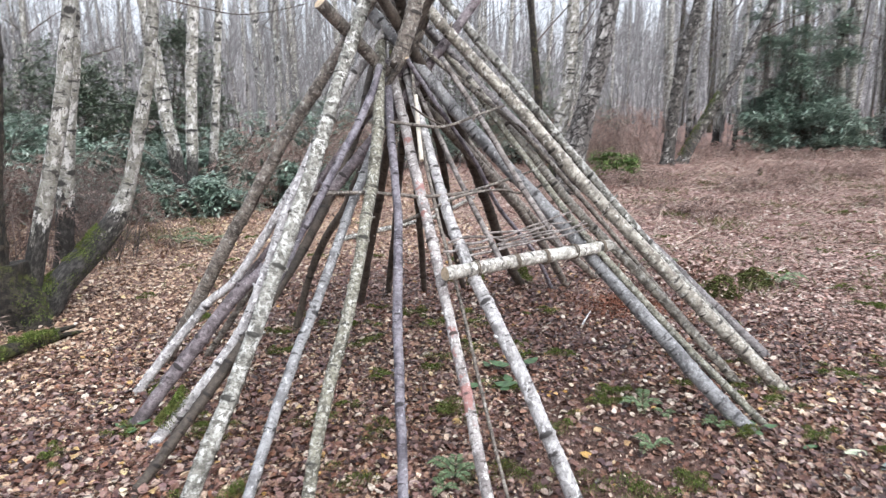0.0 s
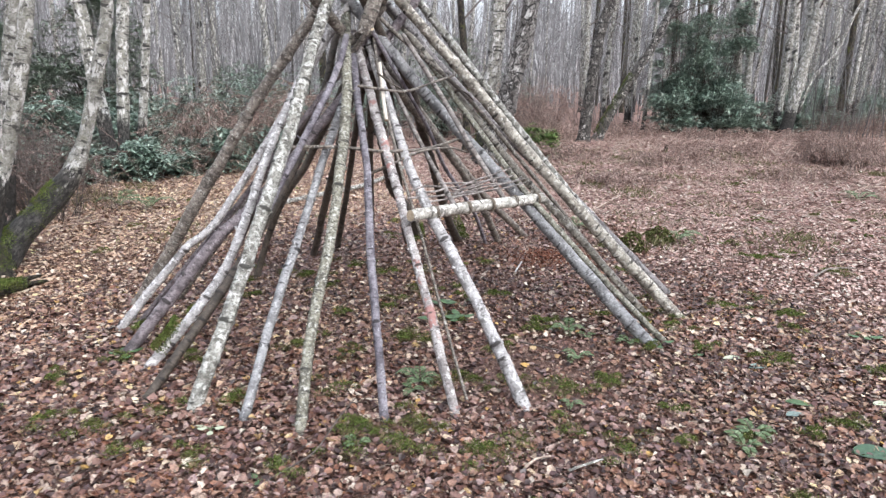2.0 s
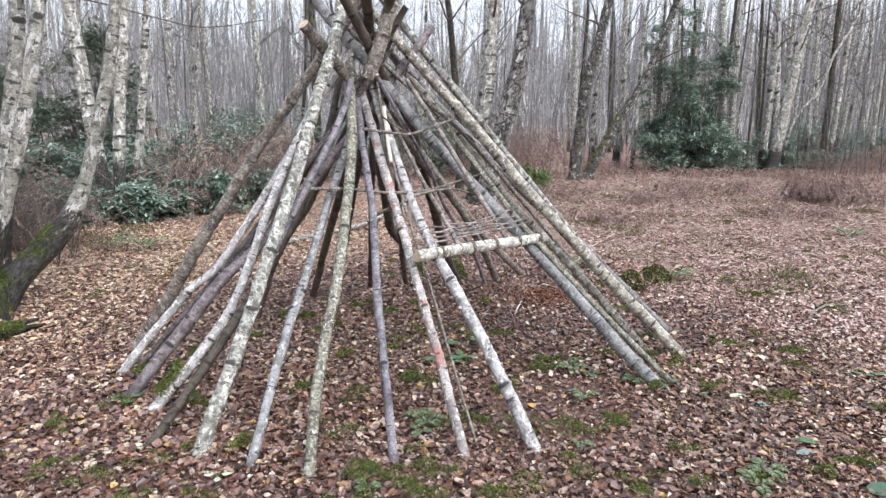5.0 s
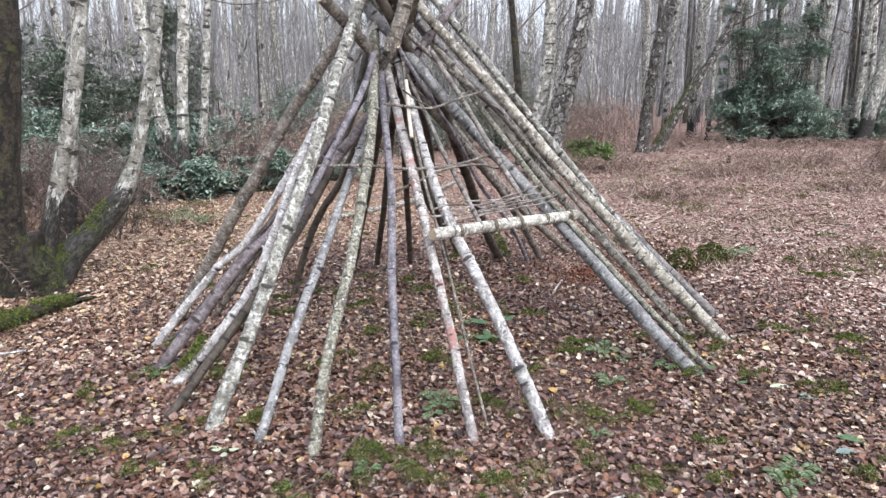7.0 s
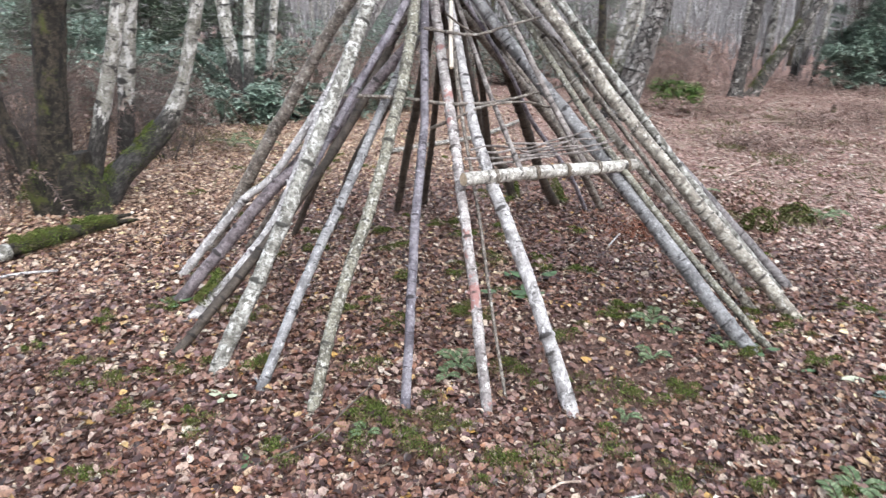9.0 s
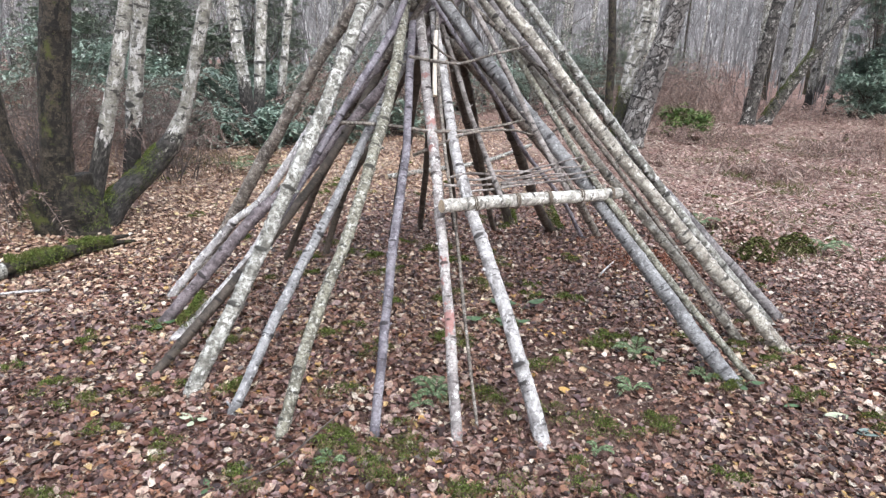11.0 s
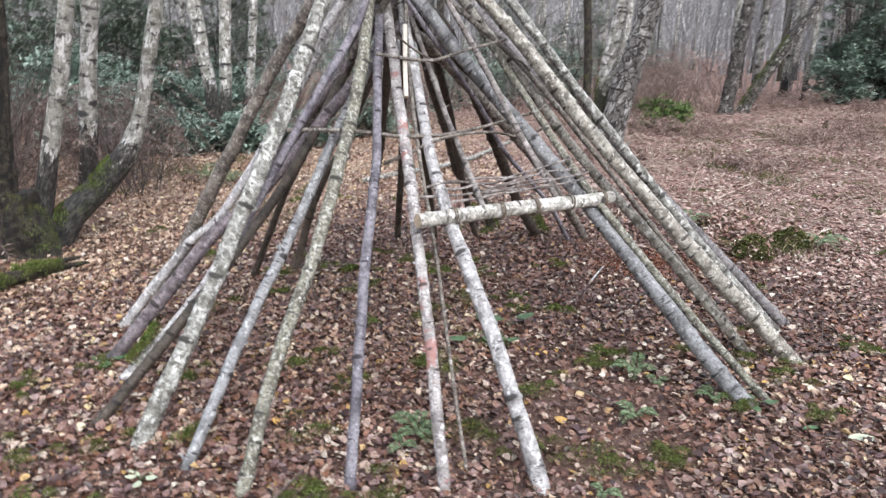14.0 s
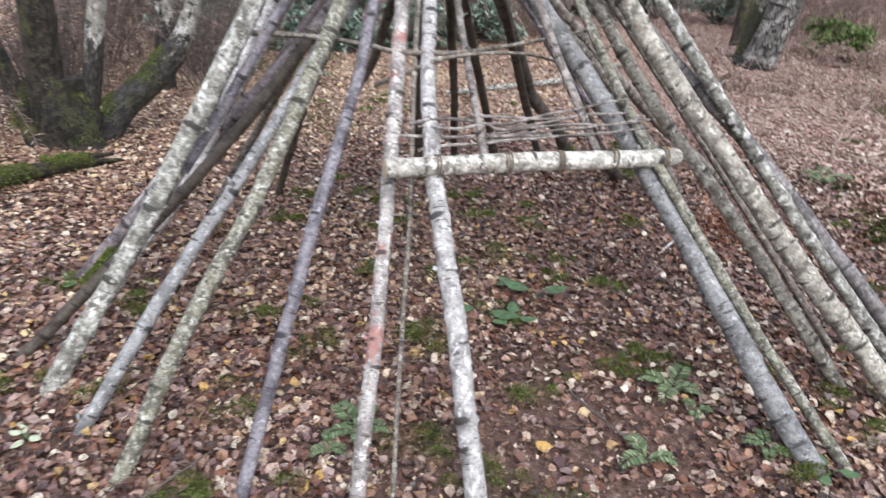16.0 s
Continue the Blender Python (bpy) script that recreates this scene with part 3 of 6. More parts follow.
shelter_pole([(-1.015, 2.306, -0.120), (-0.819, 2.677, 0.428), (-0.631, 3.019, 0.976), (-0.465, 3.321, 1.524), (-0.305, 3.621, 2.072), (-0.143, 3.923, 2.620)], 0.036, 0.037, LICHEN_BIRCH, "pale birch pole blotched with lichen")
shelter_pole([(-0.768, 2.162, -0.120), (-0.646, 2.579, 0.284), (-0.501, 2.982, 0.688), (-0.356, 3.352, 1.092), (-0.206, 3.714, 1.496), (-0.059, 4.072, 1.900)], 0.024, 0.025, PALE_GREY, "pale grey weathered birch pole")
shelter_pole([(-0.500, 2.039, -0.120), (-0.438, 2.426, 0.294), (-0.338, 2.808, 0.708), (-0.270, 3.163, 1.122), (-0.241, 3.499, 1.536), (-0.244, 3.831, 1.950)], 0.026, 0.032, OLIVE_BARK, "birch pole with olive-green algae")
shelter_pole([(-0.101, 2.082, -0.120), (-0.127, 2.426, 0.254), (-0.140, 2.781, 0.628), (-0.145, 3.129, 1.002), (-0.183, 3.459, 1.376), (-0.216, 3.788, 1.750)], 0.022, 0.022, GREY_BARK, "smooth blue-grey branch pole")
shelter_pole([(0.243, 2.126, -0.120), (0.163, 2.478, 0.254), (0.080, 2.822, 0.628), (-0.013, 3.152, 1.003), (-0.103, 3.477, 1.377), (-0.202, 3.801, 1.751)], 0.023, 0.029, RED_BARK, "birch pole with red stained bark")
shelter_pole([(0.629, 2.131, -0.199), (0.552, 2.292, -0.004), (0.474, 2.448, 0.188), (0.391, 2.598, 0.374), (0.297, 2.741, 0.558), (0.208, 2.915, 0.727), (0.136, 3.076, 0.897), (0.077, 3.228, 1.066), (0.026, 3.374, 1.236), (-0.021, 3.517, 1.405), (-0.068, 3.658, 1.575), (-0.114, 3.798, 1.744)], 0.035, 0.024, BIRCH_BARK, "white birch pole")
shelter_pole([(0.320, 2.231, -0.120), (0.231, 2.548, 0.254), (0.144, 2.866, 0.628), (0.046, 3.169, 1.002), (-0.031, 3.452, 1.376), (-0.074, 3.731, 1.750)], 0.007, 0.011, BROWN_BARK, "brown barked pole")
shelter_pole([(1.598, 2.816, -0.120), (1.234, 3.103, 0.287), (0.889, 3.374, 0.693), (0.511, 3.550, 1.100), (0.146, 3.662, 1.507), (-0.194, 3.756, 1.913), (-0.541, 3.848, 2.320)], 0.039, 0.034, PALE_GREY, "pale grey weathered birch pole")
shelter_pole([(1.709, 2.859, -0.120), (1.231, 3.145, 0.374), (0.808, 3.431, 0.868), (0.454, 3.711, 1.362), (0.104, 3.977, 1.856), (-0.245, 4.239, 2.350)], 0.020, 0.018, OLIVE_BARK, "birch pole with olive-green algae")
shelter_pole([(1.796, 3.335, -0.120), (1.359, 3.483, 0.384), (0.881, 3.628, 0.888), (0.469, 3.774, 1.392), (0.052, 3.911, 1.896), (-0.362, 4.046, 2.400)], 0.027, 0.025, CREAM_BARK, "cream and brown birch pole with dark knots")
shelter_pole([(1.835, 3.615, -0.120), (0.638, 3.711, 1.262), (0.073, 3.747, 1.750), (-0.305, 3.772, 2.100)], 0.016, 0.013, BROWN_BARK, "brown barked pole")
shelter_pole([(2.005, 3.231, -0.120), (1.475, 3.368, 0.425), (0.963, 3.508, 0.970), (0.494, 3.646, 1.515), (-0.003, 3.777, 2.060), (-0.499, 3.903, 2.605)], 0.040, 0.030, CREAM_BARK, "thick cream and brown birch pole with dark knots")
shelter_pole([(2.067, 3.567, -0.120), (1.568, 3.679, 0.414), (1.095, 3.788, 0.948), (0.653, 3.886, 1.482), (0.206, 3.967, 2.016), (-0.241, 4.039, 2.550)], 0.027, 0.026, LICHEN_BIRCH, "pale birch pole blotched with lichen")
shelter_pole([(2.158, 3.698, -0.120), (1.754, 3.753, 0.281), (1.333, 3.807, 0.682), (0.871, 3.846, 1.082), (0.455, 3.867, 1.483), (0.074, 3.876, 1.884), (-0.294, 3.882, 2.285)], 0.035, 0.021, DUSK_BARK, "dull purplish grey birch pole with dark knots")
shelter_pole([(-1.492, 3.964, -0.120), (-0.995, 3.847, 0.553), (-0.499, 3.732, 1.227), (-0.004, 3.617, 1.900)], 0.021, 0.018, BROWN_BARK, "brown barked pole")
shelter_pole([(-1.738, 3.921, -0.120), (-1.397, 3.856, 0.404), (-1.069, 3.791, 0.928), (-0.719, 3.727, 1.452), (-0.335, 3.652, 1.976), (0.045, 3.566, 2.500)], 0.044, 0.028, BROWN_BARK, "brown barked pole")
shelter_pole([(-1.711, 3.410, -0.120), (-1.272, 3.488, 0.411), (-1.014, 3.542, 0.657), (-0.328, 3.727, 1.750), (-0.204, 3.757, 1.950)], 0.027, 0.021, BIRCH_BARK, "white birch pole")
shelter_pole([(-1.636, 3.523, -0.120), (-0.906, 3.627, 0.727), (-0.089, 3.750, 1.750)], 0.016, 0.021, PURPLE_BARK, "purplish grey branch pole")
shelter_pole([(-1.555, 3.001, -0.120), (-1.028, 3.283, 0.528), (-0.856, 3.354, 0.679), (-0.443, 3.543, 1.143), (0.042, 3.786, 1.750), (0.314, 3.929, 2.100)], 0.036, 0.027, PURPLE_BARK, "purplish grey branch pole")
shelter_pole([(-1.383, 2.800, -0.120), (-0.948, 3.099, 0.413), (-0.726, 3.361, 1.004), (-0.529, 3.568, 1.447), (-0.354, 3.722, 1.750), (-0.238, 3.823, 1.950)], 0.029, 0.022, BIRCH_BARK, "white birch pole")
shelter_pole([(-1.295, 2.392, -0.120), (-1.021, 2.715, 0.229), (-0.640, 3.268, 0.796), (-0.388, 3.760, 1.376), (-0.302, 3.986, 1.750), (-0.022, 4.556, 2.600)], 0.024, 0.025, DARK_BARK, "dark damp branch pole")
shelter_pole([(0.356, 3.016, 0.760), (0.185, 3.305, 1.103), (0.027, 3.592, 1.446), (-0.131, 3.879, 1.789)], 0.014, 0.013, TWINE_BARK, "thin weathered grey-brown lath")
shelter_pole([(0.711, 3.294, 0.760), (0.503, 3.409, 1.086), (0.314, 3.540, 1.412), (0.115, 3.670, 1.738)], 0.016, 0.015, TWINE_BARK, "thin weathered grey-brown lath")
shelter_pole([(1.100, 5.410, -0.120), (0.842, 4.845, 0.357), (0.480, 4.272, 0.839), (0.285, 3.937, 1.194), (-0.041, 3.532, 1.668), (-0.088, 3.461, 1.750)], 0.018, 0.011, GREY_BARK, "smooth blue-grey branch pole")
shelter_pole([(1.257, 5.507, -0.120), (0.971, 5.022, 0.331), (0.669, 4.592, 0.765), (0.171, 4.054, 1.324), (-0.264, 3.654, 1.750), (-0.516, 3.400, 2.016)], 0.031, 0.034, BROWN_BARK, "brown barked pole")
shelter_pole([(1.612, 5.774, -0.120), (0.907, 5.052, 0.546), (-0.155, 3.751, 1.750)], 0.033, 0.030, BROWN_BARK, "brown barked pole")
shelter_pole([(0.458, 5.658, -0.120), (0.360, 5.533, 0.202), (0.163, 5.337, 0.491), (0.117, 5.201, 0.674), (-0.003, 4.711, 1.188), (-0.078, 4.032, 1.750), (-0.208, 3.096, 2.600)], 0.043, 0.029, DARK_BARK, "dark damp branch pole")
shelter_pole([(0.863, 5.537, -0.120), (0.660, 5.148, 0.245), (0.178, 4.003, 1.447), (-0.029, 3.704, 1.750), (-0.555, 2.863, 2.600)], 0.040, 0.027, DARK_BARK, "dark damp branch pole")
shelter_pole([(0.330, 5.439, -0.120), (0.243, 5.128, 0.241), (0.109, 4.338, 1.143), (-0.038, 3.789, 1.750), (-0.089, 3.609, 1.950)], 0.024, 0.024, DARK_BARK, "dark damp branch pole")
shelter_pole([(-0.356, 5.356, -0.120), (-0.212, 4.616, 0.843), (-0.089, 3.821, 1.750), (-0.065, 3.649, 1.950)], 0.025, 0.023, DARK_BARK, "dark damp branch pole")
shelter_pole([(-0.033, 5.403, -0.120), (-0.093, 3.750, 1.750), (-0.099, 3.617, 1.900)], 0.025, 0.023, DARK_BARK, "dark damp branch pole")
shelter_pole([(-0.575, 5.132, -0.120), (-0.115, 3.745, 1.750), (0.074, 3.190, 2.500)], 0.031, 0.027, DARK_BARK, "dark damp branch pole")
shelter_pole([(-0.995, 4.506, -0.120), (-0.873, 4.454, 0.250), (-0.715, 4.359, 0.611), (-0.526, 4.247, 0.892), (-0.097, 3.868, 1.750), (0.021, 3.769, 2.000)], 0.026, 0.025, DARK_BARK, "dark damp branch pole")
shelter_pole([(-1.251, 4.341, -0.120), (-0.881, 4.096, 0.597), (-0.155, 3.733, 1.750), (0.107, 3.601, 2.170)], 0.022, 0.020, DARK_BARK, "dark damp branch pole")
shelter_pole([(-0.768, 2.909, 0.603), (-0.645, 3.045, 0.853), (-0.492, 3.154, 1.131), (-0.368, 3.285, 1.363), (-0.285, 3.470, 1.560), (-0.240, 3.600, 1.720)], 0.020, 0.019, GREY_BARK, "smooth blue-grey branch pole")
shelter_pole([(-0.141, 3.500, 1.724), (-0.090, 3.500, 1.870), (-0.040, 3.500, 2.020), (0.170, 3.450, 2.700)], 0.042, 0.046, BROWN_BARK, "brown barked pole")


# ---- door frame of the shelter: crossbar, laths, woven twigs ----
def rod(name, points, r0, r1, mat, parent, label="", sides=7, step=0.02, gap=(0.06, 0.18)):
    line = spline(points, step)
    n = len(line)
    length = sum((line[k + 1] - line[k]).length for k in range(n - 1))
    me = Stems().stem(line, [r0 + (r1 - r0) * k / (n - 1) for k in range(n)], sides, pole_nodes(length, pole_rng, gap), 0.18, True, 1, 0.06, pole_rng).mesh(name, mat, CUT_WOOD)
    ob = new(name, me)
    under(ob, shelter) if parent is None else under(ob, parent)
    if label:
        tagged(ob, label)
    return ob


BAR_A, BAR_B = Vector((0.076, 2.805, 0.760)), Vector((0.995, 3.415, 0.742))
crossbar = rod("crossbar", [BAR_A, BAR_A.lerp(BAR_B, 0.35) + Vector((0, 0, 0.004)), BAR_A.lerp(BAR_B, 0.7), BAR_B], 0.032, 0.033, BAR_BARK, None, "thick mottled white birch crossbar of the doorway", 14, 0.012, (0.14, 0.32))


def binding(at, turns, radius, lean):
    """Turns of thin withy round the crossbar."""
    axis = (BAR_B - BAR_A).normalized()
    side = axis.cross(Vector((0, 0, 1))).normalized()
    up = side.cross(axis)
    s = Stems()
    line = []
    n = int(16 * turns)
    for k in range(n + 1):
        a = 2 * math.pi * k / 16
        line.append(BAR_A.lerp(BAR_B, at) + axis * (lean * k / n + 0.004 * math.sin(a)) + (side * math.cos(a) + up * math.sin(a)) * radius)
    s.stem(line, [0.0035] * len(line), 5, caps=True, cap_slot=0, rng=pole_rng)
    ob = new("binding", s.mesh("binding", BINDING))
    ob.parent = crossbar
    return tagged(ob, "thin dark withy binding")


for at, turns in ((0.15, 2.0), (0.37, 2.4), (0.55, 3.0), (0.74, 1.4), (0.93, 3.0)):
    binding(at, turns, 0.0375, 0.022)

rod("cross_stick", [(-0.585, 3.140, 1.088), (-0.420, 3.170, 1.090), (-0.270, 3.200, 1.083), (-0.120, 3.220, 1.066), (-0.020, 3.185, 1.062), (0.203, 3.256, 1.071), (0.453, 3.530, 1.104), (0.608, 3.636, 1.140), (0.716, 3.740, 1.183)], 0.011, 0.006, BROWN_BARK, None, "long thin stick tied across the poles")
rod("cross_stick", [(-0.120, 3.210, 0.930), (0.026, 3.170, 1.000), (0.129, 3.185, 1.048), (0.246, 3.252, 1.070), (0.401, 3.418, 1.059), (0.521, 3.553, 1.021), (0.608, 3.586, 1.036), (0.711, 3.630, 1.098)], 0.009, 0.005, BROWN_BARK, None, "thin curved stick woven between the poles")
rod("cross_stick", [(-0.18, 3.42, 1.425), (0.06, 3.315, 1.398), (0.16, 3.35, 1.415), (0.245, 3.41, 1.445), (0.45, 3.72, 1.50)], 0.009, 0.006, BROWN_BARK, None, "thin stick woven between the poles")
rod("cross_stick", [(-0.07, 3.37, 1.505), (0.02, 3.35, 1.44), (0.10, 3.36, 1.40)], 0.006, 0.004, DARK_BARK, None)
rod("cross_stick", [(0.46, 3.72, 1.405), (0.53, 3.71, 1.39), (0.58, 3.70, 1.345)], 0.007, 0.005, DARK_BARK, None)
for pts in (
        [(0.094, 2.977, 0.866), (0.173, 3.034, 0.880), (0.266, 3.101, 0.870), (0.337, 3.135, 0.856), (0.411, 3.168, 0.859), (0.512, 3.244, 0.883), (0.620, 3.308, 0.903), (0.712, 3.380, 0.920), (0.790, 3.435, 0.930)],
        [(0.121, 3.003, 0.856), (0.243, 3.061, 0.847), (0.329, 3.108, 0.863), (0.382, 3.136, 0.841), (0.572, 3.265, 0.869), (0.643, 3.337, 0.879), (0.757, 3.377, 0.884), (0.798, 3.404, 0.889)],
        [(0.070, 2.955, 0.829), (0.217, 3.028, 0.823), (0.323, 3.105, 0.822), (0.469, 3.188, 0.845), (0.619, 3.268, 0.856), (0.740, 3.339, 0.850), (0.873, 3.424, 0.867)],
        [(0.343, 3.090, 0.824), (0.469, 3.168, 0.823), (0.614, 3.255, 0.817), (0.770, 3.339, 0.830), (0.879, 3.409, 0.845)],
        [(0.140, 2.952, 0.787), (0.218, 3.009, 0.799), (0.324, 3.084, 0.798), (0.412, 3.127, 0.811), (0.498, 3.177, 0.813), (0.658, 3.255, 0.832)],
        [(0.271, 3.102, 0.886), (0.439, 3.197, 0.875), (0.527, 3.243, 0.871), (0.620, 3.313, 0.877)],
        [(0.324, 3.088, 0.802), (0.440, 3.157, 0.827), (0.572, 3.238, 0.838), (0.710, 3.318, 0.850), (0.803, 3.381, 0.860), (0.854, 3.424, 0.879)]):
    rod("woven_twig", pts, 0.0068, 0.0045, TWINE_BARK, None, "thin grey twig woven through the door laths", 6, 0.02, (0.05, 0.15))
# bark stripped off the upper part of the thin rod
rod("peeled_rod", [(-0.022, 3.262, 1.235), (-0.036, 3.36, 1.39), (-0.046, 3.462, 1.56)], 0.0115, 0.0105, PEELED, None, "stripped pale upper length of a thin rod", 9)


# ---- moss ----
def moss_on(parent, points, radius, count, seed, spread=1.9, thick=0.02):
    """Tufts of moss on the upper side of a stem along the points."""
    rng = np.random.default_rng(seed)
    count *= 3
    line = np.array([tuple(p) for p in spline(points, 0.02)])
    k = rng.integers(0, len(line) - 1, count)
    d = line[k + 1] - line[k]
    d /= np.linalg.norm(d, axis=1)[:, None] + 1e-9
    up = np.array([0, 0, 1.0]) - d * d[:, 2:3]
    up /= np.linalg.norm(up, axis=1)[:, None] + 1e-9
    side = np.cross(d, up)
    a = rng.normal(0, spread * 0.4, count)
    # humps and gaps of their own along and round the stem
    clump_ = 0.5 + 0.5 * np.sin(k * 0.55 + seed + 1.3 * np.sin(k * 0.23)) * np.cos(a * 2.3 + seed + 0.17 * k)
    r = radius * (1.0 + rng.uniform(0, 1, count) * (0.25 + clump_) * thick / radius)
    keep = rng.random(count) < 0.12 + 1.1 * clump_
    pos = line[k] + (up * np.cos(a)[:, None] + side * np.sin(a)[:, None]) * r[:, None]
    pos = pos[keep] + d[keep] * rng.uniform(-0.02, 0.02, (keep.sum(), 1))
    v = leaves_at(rng, pos, rng.uniform(0.005, 0.012, len(pos)), 75, KITE)
    ob = new("moss", cloud("moss", v, SLIP_F, MOSS))
    tagged(ob, "green moss cushion", kind="stuff")
    return under(ob, parent)


moss_on(shelter, [(-1.27, 2.86, 0.03), (-1.17, 2.93, 0.17)], 0.036, 1500, 1, 1.6)
moss_on(shelter, [(0.86, 5.45, -0.02), (0.74, 5.30, 0.22)], 0.045, 900, 2, 2.2)
moss_on(shelter, [(0.44, 5.60, -0.02), (0.40, 5.52, 0.12)], 0.055, 700, 3, 2.2)


# ---- lying logs and sticks ----
def lying_log(name, label, points, r0, r1, mat, category="log", sides=12, group=""):
    line = spline(points, 0.04)
    n = len(line)
    length = sum((line[k + 1] - line[k]).length for k in range(n - 1))
    ob = thing(name, label, category, (points[0][0], points[0][1], GZ), group)
    me = Stems().stem(line, [r0 + (r1 - r0) * k / (n - 1) for k in range(n)], sides, pole_nodes(length, pole_rng, (0.15, 0.4)), 0.1, True, 1, 0.08, pole_rng).mesh("wood", mat, CUT_WOOD)
    under(part("wood", me), ob)
    return ob


moss_on(shelter, [(0.47, 5.64, -0.08), (0.42, 5.56, 0.12)], 0.036, 420, 21, 2.6, 0.03)
moss_on(shelter, [(0.86, 5.53, -0.08), (0.78, 5.38, 0.1)], 0.04, 420, 22, 2.6, 0.03)


mossy = lying_log("fallen_log", "rotting fallen birch log covered with moss", [(-3.03, 3.13, 0.0), (-2.89, 3.52, -0.01), (-2.71, 3.98, 0.0), (-2.60, 4.32, -0.02)], 0.05, 0.042, TREE_DARK)
moss_on(mossy, [(-2.86, 3.60, -0.01), (-2.80, 3.77, -0.005), (-2.74, 3.92, -0.005)], 0.044, 2800, 4, 2.2, 0.05)
moss_on(mossy, [(-2.70, 4.02, -0.005), (-2.66, 4.14, -0.01), (-2.61, 4.28, -0.015)], 0.038, 2200, 14, 1.9, 0.05)
bare = spline([(-3.07, 3.02, 0.0), (-2.98, 3.27, 0.002), (-2.88, 3.55, -0.008)], 0.03)
under(part("bare_end", Stems().stem(bare, [0.054] * len(bare), 12, rough=0.09, cap_slot=0, rng=pole_rng).mesh("bare_end", LICHEN_BIRCH), label="pale bare birch bark end"), mossy)
for a, b in (((-2.61, 4.28, 0.015), (-2.53, 4.42, 0.005)), ((-2.62, 4.26, -0.02), (-2.51, 4.40, -0.03)), ((-2.59, 4.32, -0.03), (-2.50, 4.45, -0.045))):
    shard = spline([a, b], 0.03)
    under(part("splinter", Stems().stem(shard, [0.022 - 0.012 * k / len(shard) for k in range(len(shard))], 7, rough=0.25, cap_slot=0, rng=pole_rng).mesh("splinter", TREE_DARK), label="black rotten splinter"), mossy)
lying_log("fallen_log", "long pale birch pole lying on the ground behind the shelter", [(-1.05, 7.45, -0.02), (-0.5, 8.1, -0.01), (0.1, 8.85, 0.0), (0.78, 10.6, 0.02)], 0.032, 0.026, LICHEN_BIRCH)


def mound(label, x, y, r, h, seed, mossy_top):
    """A low uneven hump of soil under moss and leaves."""
    rng = np.random.default_rng(seed)
    v, f, n, m = [], [], 18, 7
    for k in range(m):
        q = k / (m - 1)
        for j in range(n):
            a = 2 * math.pi * j / n
            w = r * (1 - q) * (1 + 0.18 * math.sin(3 * a + seed) + 0.1 * math.sin(5 * a))
            v.append((x + w * math.cos(a) * 1.3, y + w * math.sin(a), GZ - 0.03 + (h + 0.03) * math.sin(q * math.pi / 2) * (1 + 0.1 * math.sin(4 * a + k))))
    for k in range(m - 1):
        for j in range(n):
            f.append((k * n + j, k * n + (j + 1) % n, (k + 1) * n + (j + 1) % n, (k + 1) * n + j))
    me = bpy.data.meshes.new("soil")
    me.from_pydata(v, [], f)
    me.materials.append(GROUND)
    ob = thing("mound", label, "mound", (x, y, GZ), "mounds")
    under(part("soil", me), ob)
    c = 9000
    a, q = rng.uniform(0, 6.28, c), np.sqrt(rng.random(c))
    px, py = x + r * q * np.cos(a) * 1.25, y + r * q * np.sin(a)
    pos = np.stack([px, py, GZ + h * np.cos(q * np.pi / 2) + rng.uniform(0, 0.025, c)], -1)
    green = rng.random(c) < (0.85 if mossy_top else 0.1)
    under(part("moss", cloud("moss", leaves_at(rng, pos[green], rng.uniform(0.009, 0.020, green.sum()), 38, KITE), SLIP_F, HUMP_MOSS), kind="stuff"), ob)
    dry = pos[~green][:130 if mossy_top else 520]
    under(part("leaf_cover", cloud("leaf_cover", leaves_at(rng, dry, rng.uniform(0.03, 0.06, len(dry)), 45), LEAF_F, BRIGHTENED_LITTER), kind="stuff"), ob)


mound("low mossy hump beside the shelter", 2.44, 5.06, 0.13, 0.16, 1, True)
mound("low mossy hump beside the shelter", 2.88, 5.42, 0.15, 0.12, 2, True)
mound("small heap of dry brown leaves", 2.50, 5.62, 0.18, 0.13, 4, False)
mound("small heap of dry brown leaves", 2.64, 6.00, 0.26, 0.10, 3, False)


def rotten_patch():
    rng = np.random.default_rng(14)
    c = 2600
    p = np.stack([1.58 + rng.normal(0, 0.22, c), 4.78 + rng.normal(0, 0.16, c)], -1)
    pos = np.concatenate([p, (ground_height(p[:, 0], p[:, 1]) + rng.uniform(0.012, 0.035, c))[:, None]], 1)
    return cloud("rotten_wood_crumbs", leaves_at(rng, pos, rng.uniform(0.012, 0.035, c), 50, SLIP * np.array([1.2, 1, 1])), SLIP_F, ROT)


